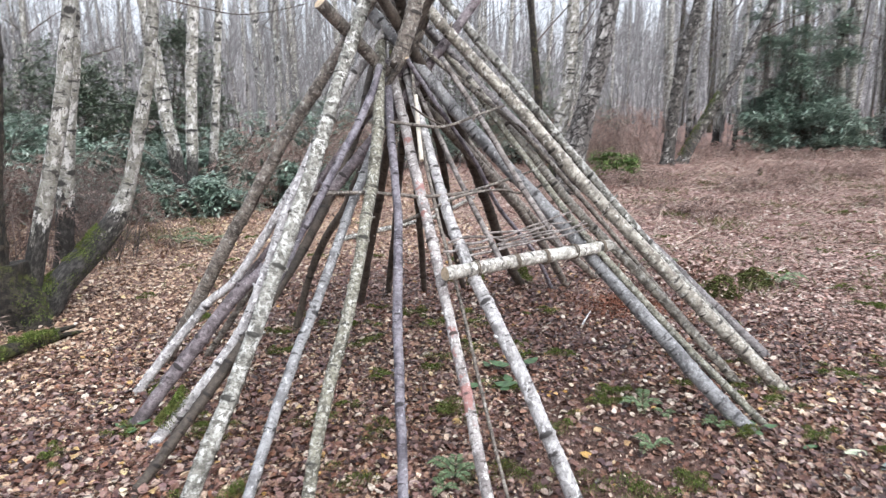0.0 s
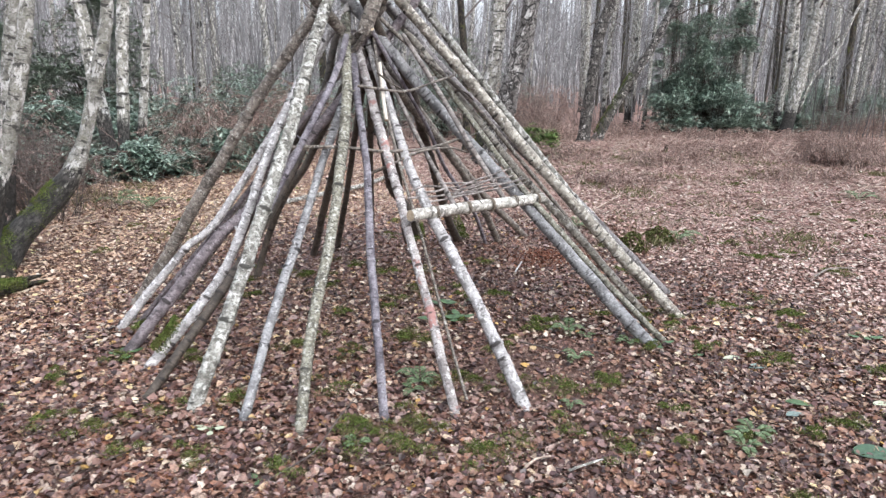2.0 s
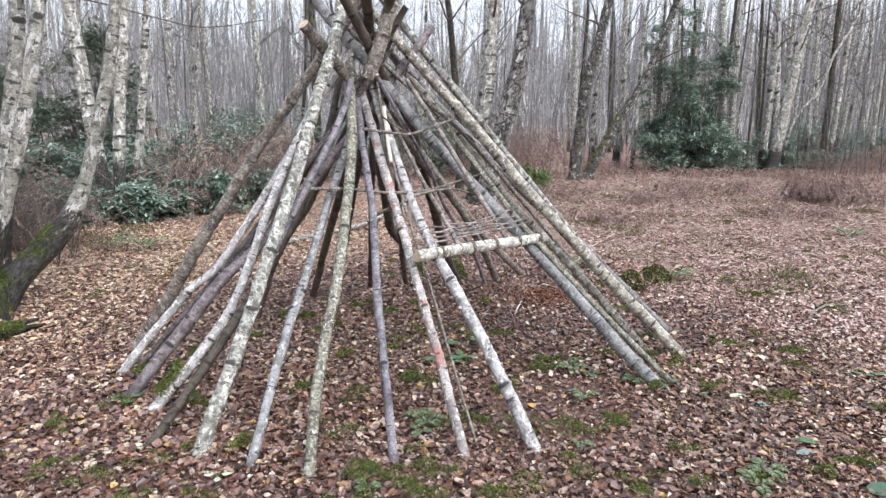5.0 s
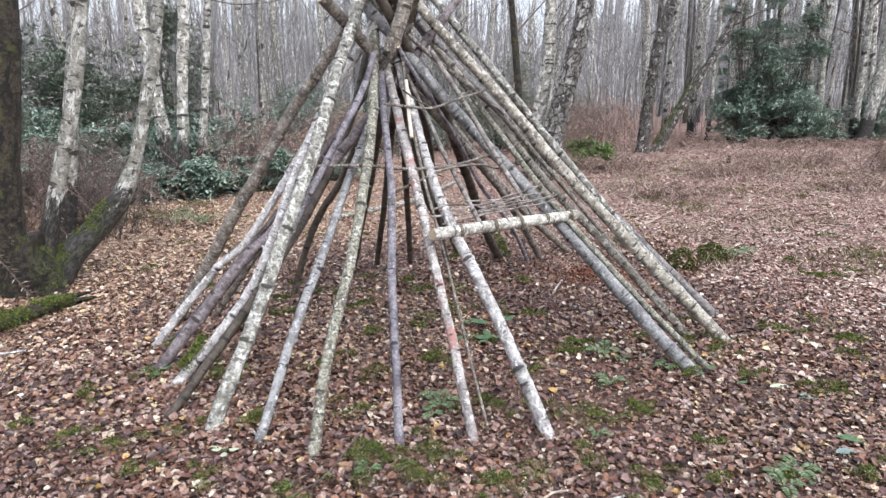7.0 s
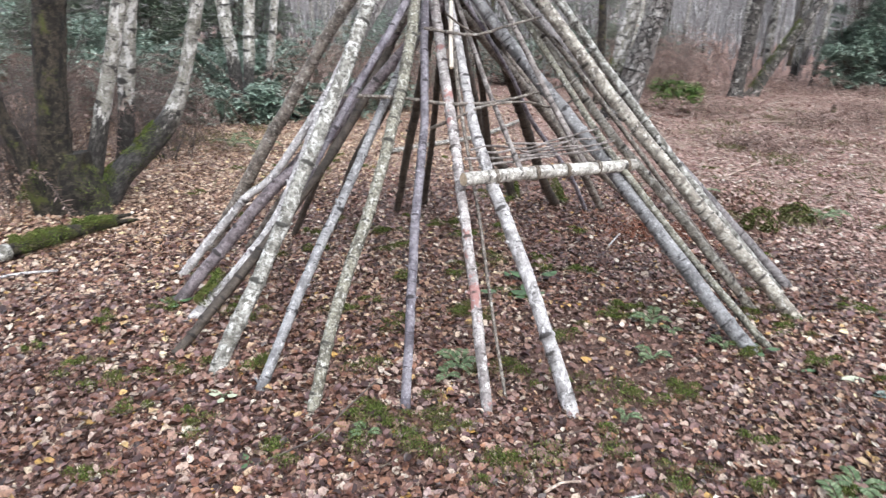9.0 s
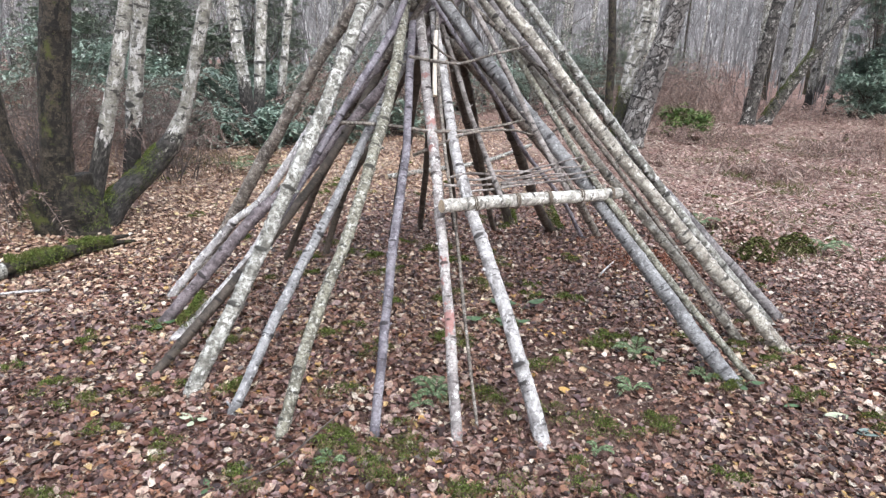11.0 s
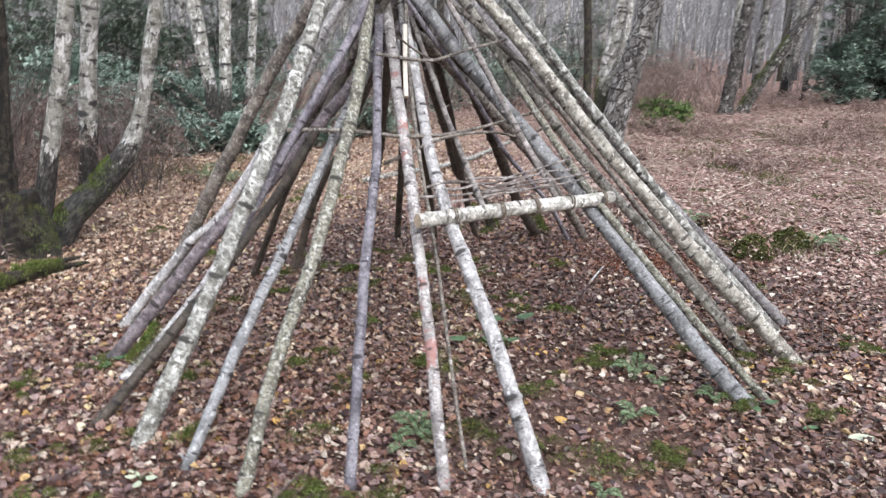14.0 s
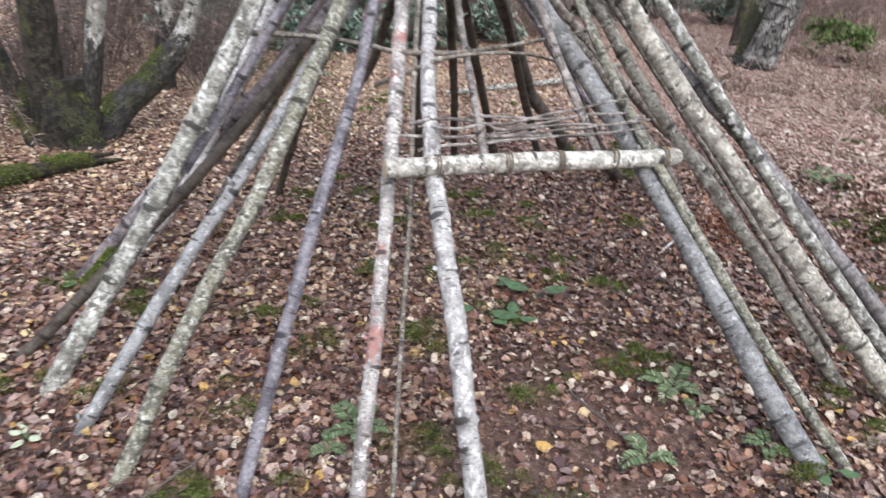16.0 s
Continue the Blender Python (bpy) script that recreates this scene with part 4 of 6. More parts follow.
tagged(part("rotten_wood_crumbs", rotten_patch()), "red-brown crumbs of rotten wood on the leaves", "rotten wood", kind="stuff")
for pts, r, mat in (
        ([(1.10, 4.36, -0.055), (1.17, 4.51, -0.045), (1.24, 4.66, -0.045)], 0.009, BIRCH_BARK),
        ([(2.72, 6.85, -0.05), (3.05, 7.2, -0.02), (3.45, 7.65, 0.0)], 0.010, STRAW),
        ([(2.50, 6.9, -0.05), (2.62, 7.15, 0.14), (2.82, 7.45, 0.34)], 0.006, STRAW),
        ([(0.43, 1.66, -0.05), (0.49, 1.71, -0.045), (0.56, 1.73, -0.05)], 0.006, STRAW),
        ([(0.60, 1.62, -0.05), (0.68, 1.64, -0.04), (0.77, 1.68, -0.05)], 0.006, LICHEN_BIRCH),
        ([(-0.60, 1.70, -0.055), (-0.42, 1.86, -0.04), (-0.33, 2.08, -0.03), (-0.24, 2.20, 0.02)], 0.004, TWIG_BARK),
        ([(2.05, 3.30, -0.05), (2.20, 3.50, -0.03), (2.28, 3.66, 0.0)], 0.004, TWIG_BARK),
        ([(1.95, 3.20, -0.05), (2.08, 3.30, -0.03), (2.2, 3.32, -0.045)], 0.004, TWIG_BARK),
        ([(0.75, 2.95, -0.055), (0.92, 2.78, -0.04), (1.0, 2.72, -0.05)], 0.005, TWIG_BARK),
        ([(-2.75, 3.05, -0.05), (-2.62, 3.22, -0.03), (-2.42, 3.36, -0.045)], 0.010, BIRCH_BARK),
        ([(3.55, 4.0, -0.05), (3.8, 4.15, -0.03), (4.1, 4.2, -0.045)], 0.009, BROWN_BARK),
        ([(7.2, 7.9, -0.05), (7.7, 8.2, 0.0), (8.3, 8.3, -0.03)], 0.012, STRAW),
        ([(4.8, 11.6, -0.05), (5.3, 11.7, -0.02), (5.9, 11.65, -0.04)], 0.012, STRAW)):
    lying_log("stick", "dry stick lying on the leaves", pts, r, r * 0.7, mat, "stick", 6, "sticks on the ground")

stick_rng = random.Random(61)
for k in range(16):
    x, y = stick_rng.uniform(2.4, 7.5), stick_rng.uniform(3.6, 9.5)
    a, l = stick_rng.uniform(0, 6.28), stick_rng.uniform(0.25, 0.7)
    z = float(ground_height(x, y)) + 0.02
    lying_log("stick", "thin pale twig lying on the leaves", [(x, y, z), (x + 0.5 * l * math.cos(a), y + 0.5 * l * math.sin(a), z + stick_rng.uniform(0.0, 0.06)), (x + l * math.cos(a + 0.2), y + l * math.sin(a + 0.2), z + stick_rng.uniform(0, 0.05))], 0.006, 0.003, STRAW if k % 2 else TWIG_BARK, "stick", 6, "sticks on the ground")

# small dark stumps in the clearing
for x, y in ((7.25, 13.8),):
    s = thing("stump", "small dark broken stump in the clearing", "stump", (x, y, GZ), "stumps")
    under(part("wood", Stems().stem(spline([(x, y, GZ - 0.08), (x + 0.02, y, 0.06), (x + 0.03, y, 0.11)], 0.04), [0.055 - 0.02 * k / 9 for k in range(len(spline([(x, y, GZ - 0.08), (x + 0.02, y, 0.06), (x + 0.03, y, 0.11)], 0.04)))], 9, rough=0.15, cap_slot=0, rng=pole_rng).mesh("wood", TREE_DARK)), s)


# ---- ferns, seedlings and single leaves ----
def fern(x, y, size, fronds, seed):
    pr, rng = random.Random(seed), np.random.default_rng(seed)
    ob = thing("fern", "small green fern growing through the leaf litter", "fern", (x, y, GZ), "ferns")
    for k in range(fronds):
        a = 2 * math.pi * k / fronds + pr.uniform(-0.4, 0.4)
        l = size * pr.uniform(0.75, 1.15)
        base = Vector((x, y, GZ))
        d = Vector((math.cos(a), math.sin(a), 0))
        line = spline([base, base + d * 0.35 * l + Vector((0, 0, 0.35 * l)), base + d * 0.75 * l + Vector((0, 0, 0.42 * l)), base + d * l + Vector((0, 0, 0.25 * l))], l / 16)
        n = len(line)
        pos, R, s = [], [], []
        for j in range(2, n):
            w = math.sin(math.pi * (0.12 + 0.86 * j / n)) * 0.30 * l + 0.006
            t = (line[j] - line[j - 1]).normalized()
            for sg in (-1, 1):
                out = (t.cross(Vector((0, 0, 1))) * sg + t * 0.45 + Vector((0, 0, pr.uniform(-0.15, 0.1)))).normalized()
                sd = out.cross(Vector((0, 0, 1))).normalized()
                R.append(np.array([tuple(sd), tuple(out), tuple(sd.cross(out))]).T)
                pos.append(tuple(line[j]))
                s.append(w)
        v = leaves_at(rng, np.array(pos), np.array(s), 0, LONG * np.array([0.85, 1, 1]), np.array(R))
        under(part("frond", cloud("frond", v, LEAF_F, FERN)), ob)


for k, (x, y, s, n) in enumerate(((1.12, 3.10, 0.12, 4), (1.03, 2.69, 0.10, 3), (0.10, 2.50, 0.13, 5), (0.04, 2.40, 0.08, 3), (1.42, 2.88, 0.07, 4), (0.80, 2.17, 0.06, 3), (-0.24, 1.94, 0.07, 3), (1.43, 1.70, 0.10, 3), (-3.0, 7.66, 0.30, 4), (-2.58, 7.42, 0.30, 4), (3.05, 5.35, 0.22, 4), (1.54, 1.81, 0.11, 4), (2.25, 6.05, 0.2, 5), (6.9, 7.4, 0.28, 4), (7.6, 7.0, 0.22, 4), (1.20, 3.00, 0.07, 3))):
    fern(x, y, s, n, 400 + k)


def smooth_blade(wide, steps=8):
    """One broad leaf along y from 0 to 1: a rounded outline with a pointed tip, folded a little along the midrib."""
    v = [(0.0, 0.5, -0.02)]
    for side in (1, -1):
        for k in range(steps + 1):
            s = k / steps if side > 0 else 1 - k / steps
            if side < 0 and k in (0, steps):
                continue
            w = wide * math.sin(math.pi * s ** 0.85) ** 0.8 * 0.5 if 0 < s < 1 else 0.0
            v.append((side * w, s, 0.14 * w - 0.10 * s * s))
    n = len(v) - 1
    return np.array(v), [(0, 1 + k, 1 + (k + 1) % n) for k in range(n)]


def seedling(x, y, size, leaves, mat, seed, label):
    pr, rng = random.Random(seed), np.random.default_rng(seed)
    ob = thing("seedling", label, "plant", (x, y, GZ), "seedlings")
    for k in range(leaves):
        a = 2 * math.pi * k / leaves + pr.uniform(-0.5, 0.5)
        tip = Vector((x + math.cos(a) * size * 0.35, y + math.sin(a) * size * 0.35, GZ + size * pr.uniform(0.25, 0.6)))
        s = Stems().stem(spline([(x, y, GZ), ((x + tip.x) / 2, (y + tip.y) / 2, GZ + size * 0.4), tip], 0.02), [0.0018] * len(spline([(x, y, GZ), ((x + tip.x) / 2, (y + tip.y) / 2, GZ + size * 0.4), tip], 0.02)), 4, caps=False, rng=pr)
        under(part("stalk", s.mesh("stalk", FERN)), ob)
        c, s_ = math.cos(a), math.sin(a)
        R = np.array([[[-s_, c, 0], [c, s_, 0], [0, 0, -1.0]]]).transpose(0, 2, 1)
        v = leaves_at(rng, np.array([tuple(tip)]), np.array([size * pr.uniform(0.8, 1.2)]), 0, smooth_blade(0.6)[0], R)
        under(part("leaf", cloud("leaf", v, smooth_blade(0.6)[1], mat)), ob)


for k, (x, y, s, n, mat) in enumerate(((0.32, 3.39, 0.12, 2, FRESH_LEAF), (0.52, 3.58, 0.12, 2, FRESH_LEAF), (0.46, 3.36, 0.075, 3, FRESH_LEAF), (0.39, 3.66, 0.07, 3, FRESH_LEAF), (-0.88, 2.13, 0.05, 5, PALE_LEAF), (-1.50, 2.98, 0.07, 4, FRESH_LEAF), (1.60, 2.82, 0.06, 3, FRESH_LEAF), (-0.62, 1.72, 0.04, 3, FRESH_LEAF), (2.92, 2.75, 0.08, 4, FRESH_LEAF), (2.45, 3.2, 0.06, 3, FRESH_LEAF))):
    seedling(x, y, s, n, mat, 430 + k, "small broad-leaved green seedling among fallen leaves")


def big_leaf(x, y, size, wide, turn, mat, label):
    shape, faces = smooth_blade(0.33 * wide)
    v = shape * np.array([1, 1, 1.2]) * size
    ob = thing("fallen_leaf", label, "leaf", (x, y, float(ground_height(x, y)) + 0.022), "large single leaves")
    me = bpy.data.meshes.new("blade")
    me.from_pydata(v.tolist(), [], faces)
    me.materials.append(mat)
    b = part("blade", me, ob)
    b.rotation_euler = (0.05, 0.08, radians(turn))


for x, y, s, w, a, mat, lab in (
        (1.85, 2.56, 0.14, 1.0, -88, PALE_LEAF, "large bleached pale leaf lying on the litter"),
        (1.92, 2.42, 0.13, 1.3, -80, SLATE_LEAF, "large grey-green leaf lying on the litter"),
        (1.87, 2.05, 0.13, 1.2, -115, FRESH_LEAF, "large light green leaf lying on the litter"),
        (1.86, 1.60, 0.22, 1.5, -100, DARK_LEAF, "broad dark green leaf lying on the litter"),
        (2.30, 1.98, 0.11, 1.2, -90, PALE_LEAF, "pale green leaf lying on the litter"),
        (1.70, 2.62, 0.10, 0.8, -70, FRESH_LEAF, "narrow light green leaf lying on the litter"),
        (1.78, 1.92, 0.11, 1.2, -85, SLATE_LEAF, "grey-green leaf lying on the litter"),
        (2.20, 1.75, 0.12, 1.2, -60, FRESH_LEAF, "light green leaf lying on the litter")):
    big_leaf(x, y, s, w, a, mat, lab)


# ---- standing trees ----
def limb_line(rng, start, direction, length, droop=0.0, steps=6):
    p, d, out = Vector(start), Vector(direction).normalized(), [Vector(start)]
    for k in range(steps):
        d = (d + Vector((rng.uniform(-0.22, 0.22), rng.uniform(-0.22, 0.22), rng.uniform(-0.10, 0.16) - droop))).normalized()
        p = p + d * (length / steps)
        out.append(p.copy())
    return out


def tree(name, points, r0, r1, bark_kind, label, height=10.0, limbs=12, seed=1, low=2.2, group="birches", flare=0.35, twigs=5):
    """A birch: the trunk follows the points, then goes on up and tapers out; bare limbs and twigs from `low` upwards."""
    rng = random.Random(seed)
    p = [Vector(q) for q in points]
    p[0].z = GZ - 0.12
    tip_dir = (p[-1] - p[-2]).normalized()
    tip_dir = (tip_dir + Vector((0, 0, 1.2))).normalized()
    q = p[-1]
    d = (p[-1] - p[-2]).normalized()
    while q.z < height:
        d = (d + tip_dir * 0.35 + Vector((rng.uniform(-0.12, 0.12), rng.uniform(-0.12, 0.12), 0.2))).normalized()
        q = q + d * (height / 7)
        p.append(q.copy())
    line = spline(p, 0.02 if p[0].y < 12.5 else 0.045 if p[0].y < 17.5 else 0.11 if p[0].y < 27 else 0.3)
    n = len(line)
    zr = points[-1][2]
    radii = []
    for v in line:
        if v.z < zr:
            s = max(0.0, (v.z - GZ) / max(zr - GZ, 0.1))
            r = r0 + (r1 - r0) * s
        else:
            r = r1 * max(0.06, 1 - (v.z - zr) / max(height - zr, 0.1))
        radii.append(r * (1 + flare * math.exp(-max(0.0, v.z - GZ) / 0.12)))
    total = sum((line[k + 1] - line[k]).length for k in range(n - 1))
    rings, at = [], 0.1
    while at < total:
        rings.append((at, rng.uniform(0.012, 0.025), rng.uniform(0.25, 1.15), rng.uniform(0, 6.28)))
        at += rng.uniform(0.04, 0.30)
    ob = thing(name, label, "tree", (points[0][0], points[0][1], GZ), group)
    trunk = Stems().stem(line, radii, 14 if p[0].y < 17.5 and r0 > 0.07 else 8, rings, 0.09, True, 0, 0.06, rng)
    under(part("trunk", trunk.mesh("trunk", bark_kind)), ob)
    crown = Stems()
    for _ in range(limbs):
        k = rng.randrange(n)
        for _try in range(20):
            if line[k].z > low:
                break
            k = rng.randrange(n)
        if line[k].z <= low:
            continue
        a = rng.uniform(0, 2 * math.pi)
        reach = rng.uniform(0.8, 2.2) * (1.1 - 0.5 * line[k].z / height)
        lim = limb_line(rng, line[k], (math.cos(a), math.sin(a), rng.uniform(0.3, 1.1)), reach)
        rr = min(radii[k] * 0.35, 0.03)
        crown.stem(lim, [rr * (1 - 0.85 * j / (len(lim) - 1)) + 0.0015 for j in range(len(lim))], 5, caps=False, rng=rng)
        for _t in range(twigs):
            j = rng.randrange(1, len(lim))
            a2 = a + rng.uniform(-1.3, 1.3)
            tw = limb_line(rng, lim[j], (math.cos(a2), math.sin(a2), rng.uniform(-0.2, 0.9)), rng.uniform(0.3, 0.9), 0.03, 4)
            crown.stem(tw, [0.005, 0.004, 0.003, 0.002, 0.0012], 3, caps=False, rng=rng)
    if crown.v:
        under(part("crown", crown.mesh("crown", TWIG_BARK), label="bare winter branches and twigs"), ob)
    return ob


OLD = "old dark multi-stemmed birch clump with mossy foot"
clump = tree("birch_clump", [(-3.22, 4.6, 0.0), (-3.15, 4.6, 0.71), (-3.06, 4.6, 1.35), (-2.96, 4.6, 1.95)], 0.125, 0.10, TREE_DARK, OLD, 8.0, 10, 3, 2.4)
for pts, ra, rb, kind in (
        ([(-3.26, 4.5, 0.0), (-3.4, 4.5, 0.45), (-3.5, 4.5, 0.72), (-3.53, 4.5, 1.06), (-3.62, 4.5, 1.55), (-3.75, 4.5, 2.6), (-3.9, 4.6, 4.5)], 0.08, 0.02, TREE_DARK),
        ([(-3.12, 4.75, 0.0), (-2.94, 4.8, 0.5), (-2.81, 4.8, 0.92), (-2.67, 4.8, 1.35), (-2.52, 4.8, 1.97), (-2.35, 4.9, 3.2), (-2.3, 5.0, 6.0)], 0.085, 0.025, TREE_BIRCH),
        ([(-3.05, 4.75, 0.0), (-2.92, 5.0, 0.17), (-2.78, 5.25, 0.37), (-2.6, 5.35, 0.62), (-2.47, 5.4, 0.92), (-2.33, 5.4, 1.4), (-2.17, 5.4, 2.02), (-2.0, 5.4, 3.4), (-1.9, 5.5, 6.5)], 0.13, 0.02, CROOK_BIRCH)):
    line = spline([(pts[0][0], pts[0][1], GZ - 0.1), *pts[1:]], 0.05)
    rad = [ra + (rb - ra) * (k / (len(line) - 1)) ** 0.5 for k in range(len(line))]
    if kind is CROOK_BIRCH:
        rad = [float(np.interp(q.z, (0.0, 0.55, 0.95, 2.2, 6.5), (0.115, 0.094, 0.056, 0.050, 0.02))) for q in line]
    under(part("stem", Stems().stem(line, rad, 14, pole_nodes(7.0, pole_rng, (0.15, 0.5)), 0.05, True, 0, 0.06, pole_rng).mesh("stem", kind)), clump)

foot_line = spline([(-3.08, 4.66, GZ - 0.1), (-3.07, 4.66, 0.10), (-3.08, 4.67, 0.42)], 0.03)
under(part("root_foot", Stems().stem(foot_line, [0.36 - 0.25 * (k / (len(foot_line) - 1)) ** 0.6 for k in range(len(foot_line))], 18, rough=0.32, cap_slot=0, rng=pole_rng).mesh("root_foot", ROOT_BARK), label="dark mossy root foot"), clump)
moss_on(clump, [(-3.05, 4.75, 0.08), (-2.92, 5.0, 0.17), (-2.78, 5.25, 0.37), (-2.66, 5.32, 0.52)], 0.092, 4200, 6, 1.8, 0.03)
moss_on(clump, [(-3.38, 4.50, 0.02), (-3.28, 4.52, 0.2), (-3.22, 4.54, 0.34)], 0.09, 600, 7, 2.4, 0.03)
moss_on(clump, [(-2.84, 4.52, 0.0), (-2.92, 4.56, 0.14), (-2.98, 4.58, 0.30)], 0.09, 450, 17, 2.4, 0.03)


def bare_bush(x, y, height, stems, seed, label="bare brown brushwood round the birch clump", mat=TWIG_BARK, wide=0.25):
    """Bare brushwood: many thin upright shoots with side twigs."""
    rng = random.Random(seed)
    s = Stems()
    for _ in range(stems):
        a, q = rng.uniform(0, 6.28), rng.uniform(0, wide)
        b = Vector((x + q * math.cos(a), y + q * math.sin(a), GZ))
        ln = limb_line(rng, b, (0.45 * math.cos(a), 0.45 * math.sin(a), 1.0), height * rng.uniform(0.5, 1.1), 0.02, 6)
        s.stem(ln, [0.006, 0.005, 0.0045, 0.004, 0.003, 0.002, 0.001], 4, caps=False, rng=rng)
        for _t in range(9):
            j = rng.randrange(1, 6)
            c = rng.uniform(0, 6.28)
            tw = limb_line(rng, ln[j], (math.cos(c), math.sin(c), rng.uniform(0, 0.8)), rng.uniform(0.15, 0.5), 0.03, 3)
            s.stem(tw, [0.003, 0.0024, 0.0018, 0.001], 3, caps=False, rng=rng)
    ob = thing("bare_shrub", label, "shrub", (x, y, GZ), "bare shrubs")
    under(part("brush", s.mesh("brush", mat), kind="stuff"), ob)


for k, (x, y, h, n) in enumerate(((-3.75, 5.0, 1.2, 30), (-4.5, 6.0, 1.6, 40), (-3.4, 6.8, 1.1, 24), (-5.2, 7.2, 1.8, 40), (-4.1, 4.2, 0.9, 16), (-4.4, 8.4, 1.4, 34), (-4.0, 7.6, 1.3, 30))):
    bare_bush(x, y, h, n, 500 + k)
for k, (x, y, h, n) in enumerate(((3.4, 15.8, 1.5, 40), (4.4, 17.0, 1.9, 46), (5.3, 18.2, 2.1, 46), (3.2, 18.6, 2.2, 46), (7.6, 19.6, 1.1, 14), (1.4, 16.6, 1.2, 16), (15.4, 18.6, 1.3, 36), (17.8, 20.6, 1.8, 40))):
    bare_bush(x, y, h, n, 540 + k, "bare reddish brown thicket between the birches", BRACKEN_STALK, 0.7)
NEAR = "standing birch with peeling white and black bark"
hung = tree("birch_tree", [(-3.76, 6.5, 0.0), (-3.62, 6.5, 0.7), (-3.54, 6.5, 1.2), (-3.35, 6.5, 2.2)], 0.088, 0.072, TREE_BIRCH, NEAR, 9.0, 10, 4, 2.4)
bough = spline([(-3.27, 6.48, 2.66), (-2.90, 5.9, 2.52), (-2.355, 5.6, 2.44), (-1.913, 5.6, 2.34), (-1.548, 5.6, 2.264), (-1.263, 5.6, 2.28), (-0.95, 5.6, 2.34)], 0.05)
boughs = Stems().stem(bough, [0.011 - 0.008 * k / len(bough) for k in range(len(bough))], 6, caps=False, rng=pole_rng)
for k in range(6, len(bough), 4):
    tw = limb_line(pole_rng, bough[k], (pole_rng.uniform(-0.3, 1.0), pole_rng.uniform(-0.6, 0.6), pole_rng.uniform(-0.5, 0.6)), pole_rng.uniform(0.12, 0.35), 0.02, 4)
    boughs.stem(tw, [0.003, 0.0025, 0.002, 0.0015, 0.001], 3, caps=False, rng=pole_rng)
under(part("low_branch", boughs.mesh("low_branch", TWIG_BARK), label="long thin bare branch hanging out low"), hung)
tree("birch_tree", [(-3.72, 10.2, 0), (-3.58, 10.2, 1.67), (-3.45, 10.2, 2.77)], 0.088, 0.085, TREE_BIRCH, "birch with dark furrowed foot beside evergreen shrubs", 10.0, 12, 5, 2.4, flare=0.1)
tree("birch_tree", [(-3.9, 11.5, 0), (-3.67, 11.5, 1.2), (-3.44, 11.5, 3.11)], 0.079, 0.06, TREE_BIRCH, "slim pale birch among evergreen shrubs", 9.0, 10, 6, 2.2)
tree("birch_tree", [(-4.05, 10.8, 0), (-4.14, 10.8, 0.77), (-4.22, 10.8, 1.43), (-4.32, 10.8, 2.6)], 0.105, 0.105, TREE_BIRCH, "leaning pale birch among evergreen shrubs", 10.0, 12, 7, 2.4, flare=0.0)
tree("birch_tree", [(2.51, 11.6, 0), (2.72, 11.6, 0.82), (2.92, 11.6, 1.67), (3.12, 11.6, 2.48)], 0.235, 0.16, TREE_FLAKY, "large leaning birch with thick flaking bark", 12.0, 14, 8, 3.0)
pale = tree("birch_tree", [(2.42, 12.05, 0), (2.52, 12.05, 1.19), (2.65, 12.05, 1.96), (2.68, 12.05, 2.9)], 0.155, 0.115, TREE_BIRCH, "pale birch with mossy foot", 12.0, 12, 9, 3.0)
tree("birch_tree", [(6.25, 16.6, 0), (6.38, 16.6, 1.44), (6.52, 16.6, 2.72), (6.8, 16.6, 3.83)], 0.165, 0.13, TREE_RIDGED, "leaning birch with dark rough bark", 12.0, 14, 10, 3.2)
leaning = tree("birch_tree", [(6.76, 17.0, 0), (7.21, 17.0, 0.76), (7.76, 17.0, 1.73), (8.36, 17.0, 2.75), (8.85, 17.0, 3.89)], 0.14, 0.105, TREE_RIDGED, "strongly leaning birch with mossy lower trunk", 11.0, 14, 12, 3.2)
moss_on(pale, [(2.42, 12.0, 0.05), (2.47, 12.0, 0.6), (2.5, 12.0, 0.95)], 0.155, 5000, 8, 6.0, 0.03)
moss_on(leaning, [(6.85, 17.0, 0.1), (7.21, 17.0, 0.76), (7.76, 17.0, 1.73)], 0.136, 6000, 9, 1.8, 0.03)
for k, (x, y, r, dx) in enumerate(((14.3, 22.0, 0.17, -0.12), (15.9, 24.0, 0.155, -0.05), (14.7, 19.8, 0.2, 0.16), (15.2, 21.0, 0.14, 0.02), (17.2, 23.0, 0.13, 0.05), (12.3, 22.6, 0.09, 0.02), (10.2, 21.2, 0.08, 0.03), (3.9, 18.0, 0.17, 0.03), (-5.87, 24.0, 0.18, -0.02), (-5.22, 27.0, 0.17, -0.02), (-5.71, 26.0, 0.15, 0.03))):
    tree("birch_tree", [(x, y, 0), (x + dx * 2, y, 2.0), (x + dx * 4, y, 4.6)], r, r * 0.8, TREE_BIRCH, "tall straight pale birch in the wood", 13.0, 12, 40 + k, 3.0)
tree("young_tree", [(16.15, 21.5, 0), (16.40, 21.5, 0.62), (16.71, 21.5, 1.69), (17.12, 21.5, 2.28), (17.59, 21.5, 2.8), (18.09, 21.5, 4.18), (18.68, 21.5, 5.16), (19.03, 21.5, 6.09)], 0.06, 0.04, TREE_BIRCH, "thin crooked leaning young birch", 8.0, 8, 23, 3.0, "young trees")
tree("young_tree", [(18.75, 21.9, 0), (18.85, 21.9, 2.5), (19.0, 21.9, 6.0)], 0.09, 0.07, TREE_BIRCH, "slim straight birch at the clearing's edge", 9.0, 10, 24, 2.6, "young trees")
